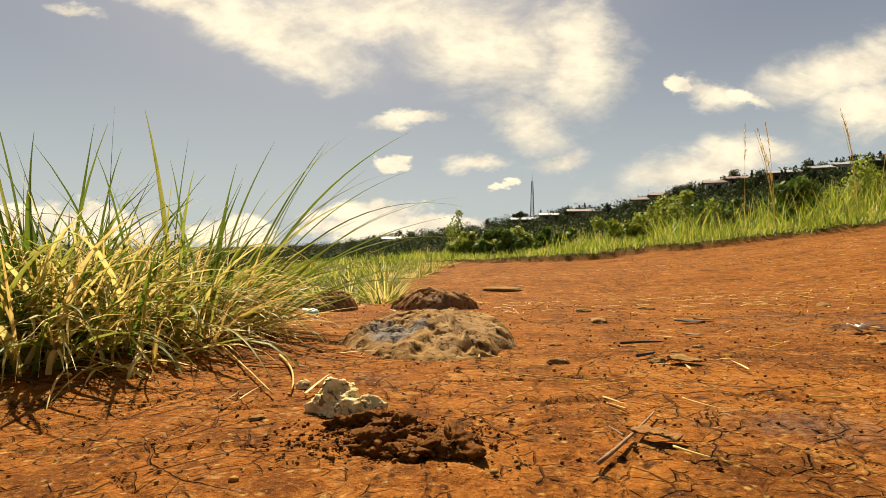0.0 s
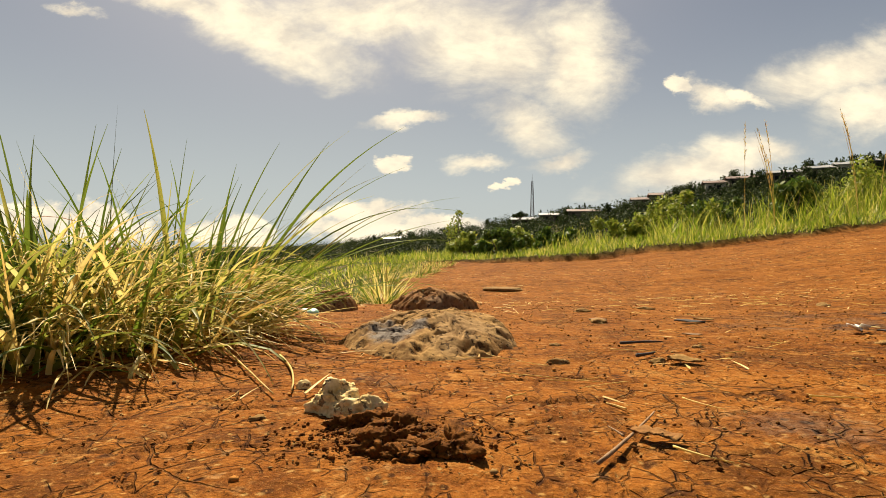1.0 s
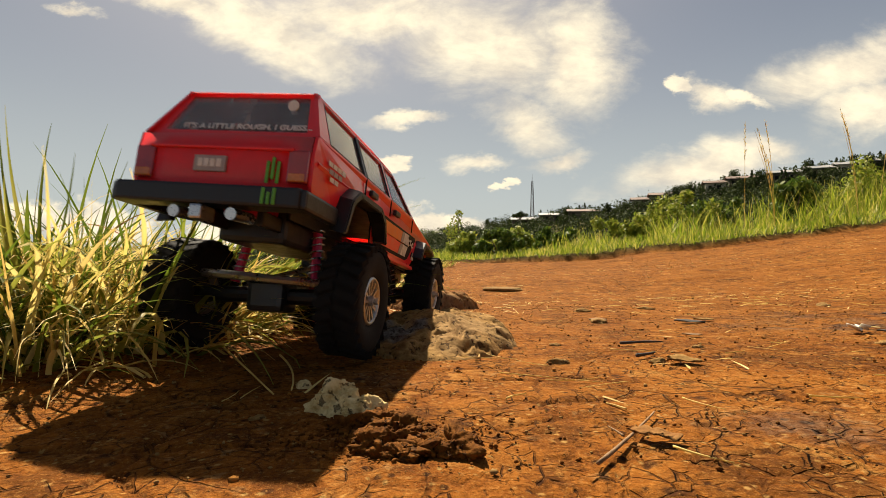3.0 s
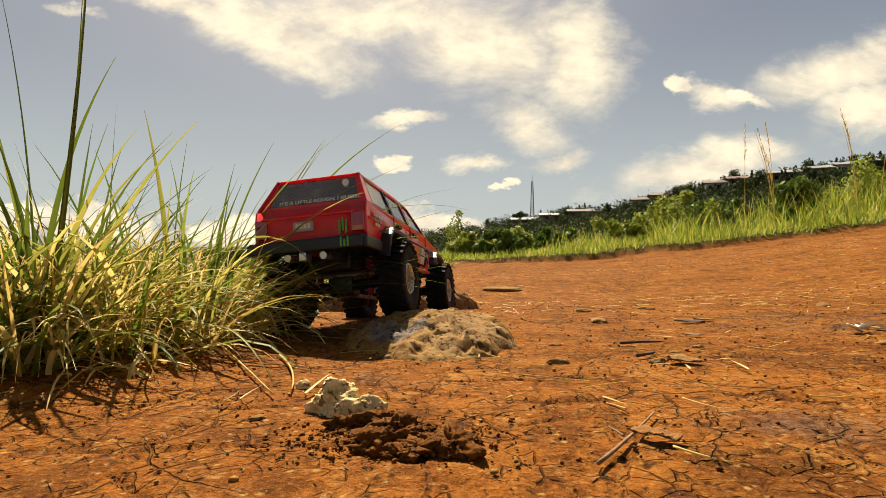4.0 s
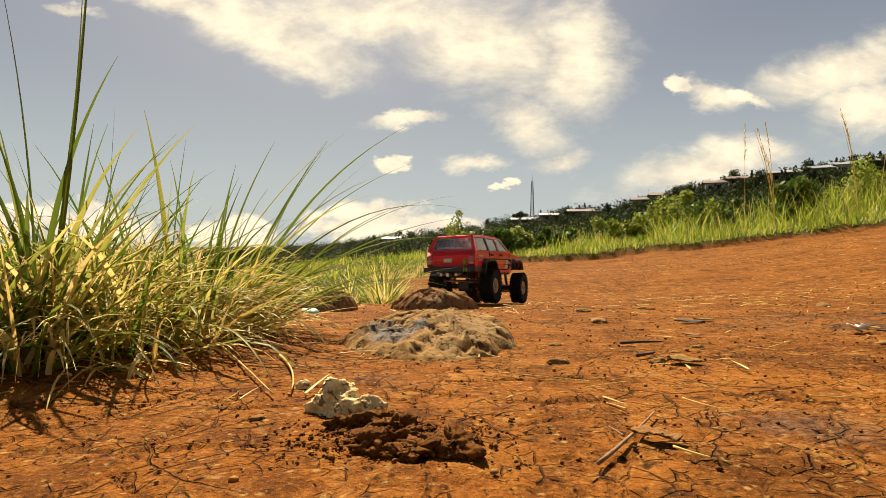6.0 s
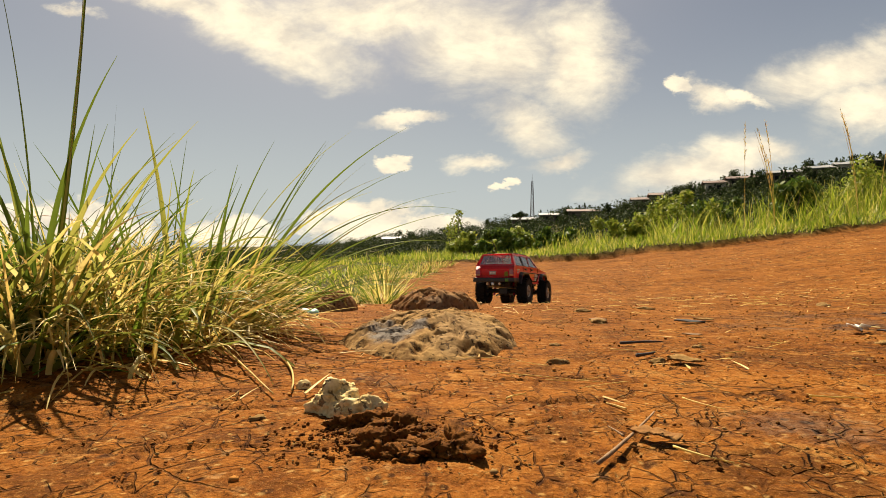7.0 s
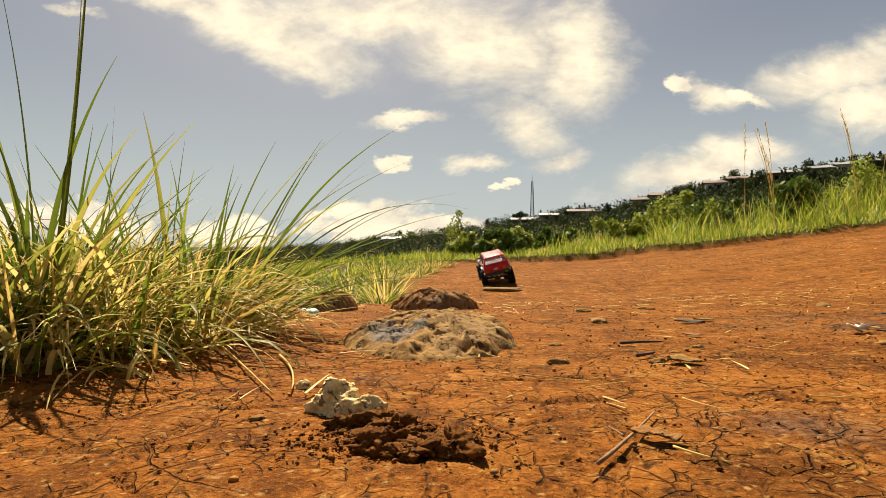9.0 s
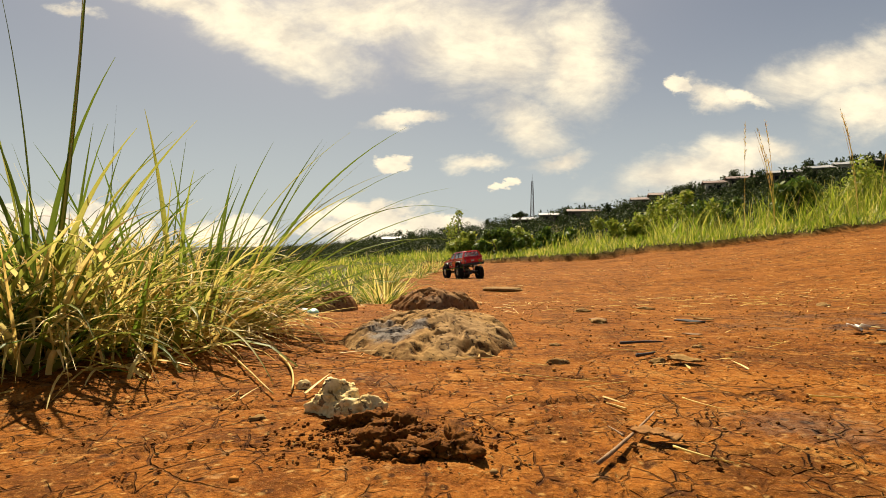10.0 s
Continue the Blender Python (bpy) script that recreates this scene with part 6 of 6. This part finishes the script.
    part("gearbox", box(bmesh.new(), -0.215, -0.085, -0.040, 0.040, 0.086, 0.150, 0.006), TRIM, root)
    part("motor", rod(bmesh.new(), (-0.085, 0.012, 0.104), (-0.030, 0.012, 0.104), 0.018, n=18), STEEL, root, "round steel motor can")
    part("skid_plate", box(bmesh.new(), -0.05, 0.05, -0.030, 0.030, 0.078, 0.098, 0.005), TRIM, root)
    part("battery", box(bmesh.new(), -0.225, -0.17, -0.030, 0.030, 0.112, 0.136, 0.003), PINK, root, "pink battery pack")
    part("servo", box(bmesh.new(), 0.185, 0.225, -0.022, 0.022, 0.096, 0.122, 0.002), COPPER, root)
    part("drive_shaft", rod(bmesh.new(), (-0.150, 0.0, 0.048), (0.150, 0.0, 0.048), 0.004, n=8), STEEL, root)
    # the body narrows a little towards the nose
    for ob in root.children_recursive:
        for v in ob.data.vertices:
            if v.co.x > 0.09:
                v.co.y *= 1 - 0.10 * (v.co.x - 0.09) / 0.155
            v.co.y, v.co.z = v.co.y * BODY, v.co.z * BODY
        ob.location.y, ob.location.z = ob.location.y * BODY, ob.location.z * BODY
    axles = []
    for x in (WHEEL_X, -WHEEL_X):
        bm = rod(bmesh.new(), (0, -0.078, 0), (0, 0.078, 0), 0.0085, n=12)
        box(bm, -0.018, 0.018, -0.020, 0.020, -0.017, 0.017, 0.006)
        ax = part("axle", bm, TRIM, root, "black solid axle", m=pose(x, 0, HUB_Z))
        xs = 0.020 if x > 0 else -0.024
        part("steering_rod" if x > 0 else "track_rod", rod(bmesh.new(), (xs, -0.072, 0.012), (xs, 0.066, -0.006 if x > 0 else 0.020), 0.0046, n=8), STEEL, ax, "bright steel rod")
        axles.append(ax)
    wheels = []
    proto = make_wheel(root)
    for x in (WHEEL_X, -WHEEL_X):
        for s in (-1, 1):
            m = pose(x, s * WHEEL_Y, HUB_Z, 0, 0, 0 if s < 0 else 180)
            w = proto if not wheels else copy_thing(proto, m)
            w.matrix_basis = m
            wheels.append((w, x, s))
    return root, axles, wheels


# ---------------------------------------------------------------- assemble
build_ground()
meadow()
far_woods()
CAR, AXLES, WHEELS = make_car()
grass_clump()
grass_tuft(-0.245, 2.15, 0.05, 0.23, 71, "spiky green and yellow grass tuft behind flat rocks")
grass_tuft(-0.42, 2.5, 0.08, 0.24, 72, "green grass tuft at the edge of the track")
grass_tuft(-0.72, 2.0, 0.08, 0.24, 73, "green grass tuft at the edge of the track")
grass_tuft(-0.62, 1.35, 0.08, 0.22, 74, "green and dry grass tuft behind the large clump")
grass_tuft(-0.95, 1.25, 0.10, 0.24, 75, "green and dry grass tuft behind the large clump")
for x_, y_, r_, z_, k_ in ((-0.36, 3.1, 0.09, 0.20, 76), (-0.42, 3.8, 0.12, 0.22, 77), (-0.30, 4.6, 0.14, 0.20, 78), (-0.22, 5.6, 0.16, 0.22, 79), (-0.05, 6.5, 0.18, 0.20, 80)):
    grass_tuft(x_, y_, r_, z_, k_, "green grass tuft at the edge of the track")
bush(0.80, 7.6, 0.75, 0.36, 81, LEAF, "dark green leafy bush at the edge of the track", lumps=20)
bush(1.10, 8.4, 0.8, 0.46, 82, YOUNG, "yellow-green flowering weeds beside the track")
bush(0.42, 8.2, 0.8, 0.40, 83, YOUNG, "yellow-green flowering weeds beside the track")
bush(1.75, 8.2, 0.9, 0.34, 84, LEAF, "dark green leafy bush at the edge of the track")
bush(2.6, 7.8, 0.9, 0.48, 85, YOUNG, "tall yellow-green weeds beside the track")
bush(3.7, 8.2, 1.1, 0.62, 86, YOUNG, "tall yellow-green weeds beside the track")
bush(5.2, 7.8, 0.8, 0.62, 87, LEAF, "dark green shrub in the roadside grass", size=0.05)
bush(6.6, 8.2, 1.3, 0.85, 88, YOUNG, "tall yellow-green weeds beside the track")
bush(4.4, 8.4, 1.0, 0.5, 89, LEAF, "dark green shrub in the roadside grass")
bush(0.26, 9.5, 0.45, 0.85, 90, YOUNG, "slender young sapling above the weeds", lumps=7, per=70, size=0.03)
weed_stalk(4.0, 7.0, 1.45, 1, 1, "tall dry grass stalk with a feathery seed head")
weed_stalk(4.4, 7.0, 1.55, 2, 4, "spreading dry grass stalks with feathery seed heads")
weed_stalk(5.5, 7.0, 1.55, 3, 2, "tall drooping grass stalk with a seed head")
weed_stalk(5.8, 7.0, 1.8, 4, 1, "tall dry grass stalk with a feathery seed head")
for u_, w_, roof_, wall_, lab_ in ((0.155, 12, SHEET, DARKWALL, "long house with a pale sheet roof on the ridge"), (0.215, 14, SHEET, DARKWALL, "long house with a pale sheet roof on the ridge"), (0.265, 12, TILE, DARKWALL, "dark low house with a brown roof on the ridge"),
                                   (0.385, 10, TILE, DARKWALL, "dark low house with a brown roof on the ridge"), (0.42, 10, TILE, DARKWALL, "dark low house with a brown roof on the ridge"), (0.52, 8, TILE, WALL, "plastered house with a brown roof on the ridge"),
                                   (0.565, 8, TILE, DARKWALL, "dark low house with a brown roof on the ridge"), (0.655, 11, SHEET, DARKWALL, "house with a pale sheet roof on the ridge"), (0.72, 9, SHEET, DARKWALL, "house with a pale sheet roof on the ridge"),
                                   (0.78, 9, SHEET, WALL, "plastered house with a pale sheet roof on the ridge"), (0.83, 9, SHEET, DARKWALL, "house with a pale sheet roof on the ridge"), (-0.097, 9, SHEET, WALL, "small whitish house low on the far slope")):
    house(u_, 0.72 if u_ < 0 else 0.93, w_ * 0.8, 5, 3.0 if u_ > 0 else 3.4, roof_, wall_, lab_, turn=-math.degrees(math.atan(u_)) * 0.7)
mast()
near_things()
litter()

# ---------------------------------------------------------------- what moves
#        seconds, x, y, z over the eye, heading, nose up, left side up
DRIVE = ((0.0, -0.24, -0.95, -0.085, 89, 0, 2), (1.0, -0.235, -0.44, -0.084, 89, 0, 2), (1.6, -0.226, -0.1, -0.078, 89, 0, 3), (1.7, -0.217, -0.068, -0.074, 88, 0.5, 3.2), (1.8, -0.212, -0.028, -0.071, 86.3, 1.5, 3.6), (1.9, -0.22, 0.03, -0.079, 84.3, 6, 8),
         (2.0, -0.226, 0.089, -0.086, 82.5, 8.6, 12), (2.1, -0.225, 0.139, -0.083, 82, 7.5, 13), (2.2, -0.222, 0.188, -0.079, 81.3, 6.0, 14), (2.3, -0.22, 0.24, -0.077, 80.2, 5.6, 14.5), (2.4, -0.215, 0.3, -0.075, 79.2, 5.0, 15.0), (2.5, -0.2, 0.372, -0.083, 79.6, 2.8, 16),
         (2.6, -0.184, 0.46, -0.091, 80, -1.5, 14), (2.7, -0.168, 0.53, -0.093, 79.5, -6.8, 11.3), (3.2, -0.15, 0.8, -0.104, 80, -6.5, 1.0), (3.8, -0.1281, 1.0183, -0.1264, 79.5, -7.0, -5.6), (4.0, -0.1209, 0.9812, -0.1324, 78.2, -7.3, -5.3), (4.3, -0.113, 1.057, -0.1204, 80.8, -2.5, -7.0),
         (4.5, -0.1131, 1.1542, -0.1058, 81.3, 4.0, -9.0), (4.7, -0.0894, 1.2875, -0.1247, 79.3, 4.5, 1.2), (4.9, -0.0454, 1.3818, -0.1514, 75.2, -1.4, 5.3), (5.0, -0.0201, 1.4255, -0.1419, 73.3, -2.6, 1.6), (5.2, 0.0109, 1.5112, -0.1316, 69.3, -6.5, 0.6), (5.4, 0.0522, 1.6265, -0.1453, 69.5, -2.4, 5.6),
         (5.5, 0.0642, 1.6683, -0.1514, 66.0, -1.2, 4.0), (5.7, 0.0856, 1.7552, -0.1522, 66.5, 1.8, -0.5), (6.2, 0.1876, 2.0006, -0.1978, 63.5, -4.0, -2.0), (6.8, 0.3056, 2.2662, -0.2451, 61.2, -6.2, -2.8), (7.2, 0.3505, 2.5478, -0.246, 68.3, -1.0, -0.6), (7.5, 0.4012, 2.8531, -0.2589, 68.8, -4.0, -7.6),
         (8.0, 0.4543, 3.1499, -0.2597, 71.8, 2.6, -13.0), (8.4, 0.4193, 3.4211, -0.2434, 85.4, 12.0, -11.5), (8.8, 0.4017, 3.6455, -0.2245, 88.6, 9.3, -14.6), (9.0, 0.3835, 3.7969, -0.2159, 91.0, 7.8, -13.9), (9.3, 0.3635, 4.0446, -0.2107, 93.0, 3.3, -11.2), (9.6, 0.2877, 4.2775, -0.2227, 102.5, -0.9, -7.6),
         (10.0, 0.1753, 4.611, -0.2408, 108.7, -4.0, -5.4))


def drive_pose(row):
    x, y, z, head, nose, left = row
    r = Matrix.Rotation(radians(head), 4, "Z") @ Matrix.Rotation(radians(-nose), 4, "Y") @ Matrix.Rotation(radians(left), 4, "X")
    return Matrix.Translation((x, y, z + CAM_H)) @ r


ROCK_TOPS = ((-0.012, 0.735, 0.115, 0.15, 0.040), (-0.295, 1.39, 0.07, 0.07, 0.040), (-0.035, 1.41, 0.11, 0.07, 0.045), (0.38, 3.35, 0.13, 0.08, 0.014))


def foothold(x, y):
    """Height of the earth or of the rock that lies there."""
    z = h(x, y)
    for rx, ry, a, b, top in ROCK_TOPS:
        d = ((x - rx) / a) ** 2 + ((y - ry) / b) ** 2
        if d < 1:
            z = max(z, h(rx, ry) + top * math.sqrt(1 - d))
    return z


def motions():
    walk(CAR, [(r[0], drive_pose(r[1:])) for r in DRIVE])
    ts = [r[0] for r in DRIVE]
    cols = list(zip(*DRIVE))
    spin, last, rows = 0.0, None, {id(w): [] for w, _, _ in WHEELS}
    axle_rows = [[], []]
    steps = [i * 2 / 30 for i in range(151)]
    for t in steps:
        now = [float(np.interp(t, ts, c)) for c in cols[1:]]
        m = drive_pose(now)
        here = m.translation.copy()
        if last is not None:
            spin += (here - last).length / WHEEL_R
        last = here
        drop = {}
        for w, x, s in WHEELS:
            c = m @ Vector((x, s * WHEEL_Y, HUB_Z))
            want = foothold(c.x, c.y) + WHEEL_R - c.z
            drop[(x, s)] = max(-0.034, min(0.022, want))
        for w, x, s in WHEELS:
            z = HUB_Z + drop[(x, s)]
            turn = math.degrees(spin) if s < 0 else -math.degrees(spin)
            steer = 0.0
            rows[id(w)].append((t, pose(x, s * WHEEL_Y, z) @ Matrix.Rotation(radians(steer), 4, "Z") @ Matrix.Rotation(0.0 if s < 0 else math.pi, 4, "Z") @ Matrix.Rotation(radians(turn), 4, "Y")))
        for k, x in enumerate((WHEEL_X, -WHEEL_X)):
            a, b = drop[(x, 1)], drop[(x, -1)]
            axle_rows[k].append((t, pose(x, 0, HUB_Z + (a + b) / 2, math.degrees(math.atan2(a - b, 2 * WHEEL_Y)))))
    for w, _, _ in WHEELS:
        walk(w, rows[id(w)])
    for a, r in zip(AXLES, axle_rows):
        walk(a, r)
    for ob, x, y, z, soft, role, seed in SWAY:
        rng = random.Random(seed)
        ph, out = rng.uniform(0, 6.28), []
        for i in range(26):
            t = i * 0.4
            gust = math.sin(t * 2.3 + ph) * 1.6 + math.sin(t * 1.1 + 0.3 * ph) * 1.4
            rx, ry, rz = 0.6 * gust * soft, gust * soft * (1.0 if t < 3 else 0.5), 0.0
            if role == "arch":
                rz = 25 * math.sin(t * 2.6) if t < 3 else -12
                ry = 8 * math.sin(t * 2.6)
            hit = math.exp(-((t - 2.6) / 0.45) ** 2)
            if role == "shoot":
                up = min(1.0, max(0.0, (t - 2.8) / 0.8))
                ry -= 58 * (1 - up)
                rz -= 25 * (1 - up)
            elif ob.parent.matrix_basis.translation.y < 1.2 and x > -0.12:
                rx -= 48 * hit
                ry += 10 * hit * (1 if x > 0 else -1)
                if t > 3 and role == "blade":
                    ry += rng.uniform(-0.5, 0.5)
            out.append((t, pose(x, y, z, rx, ry, rz)))
        walk(ob, out)


motions()
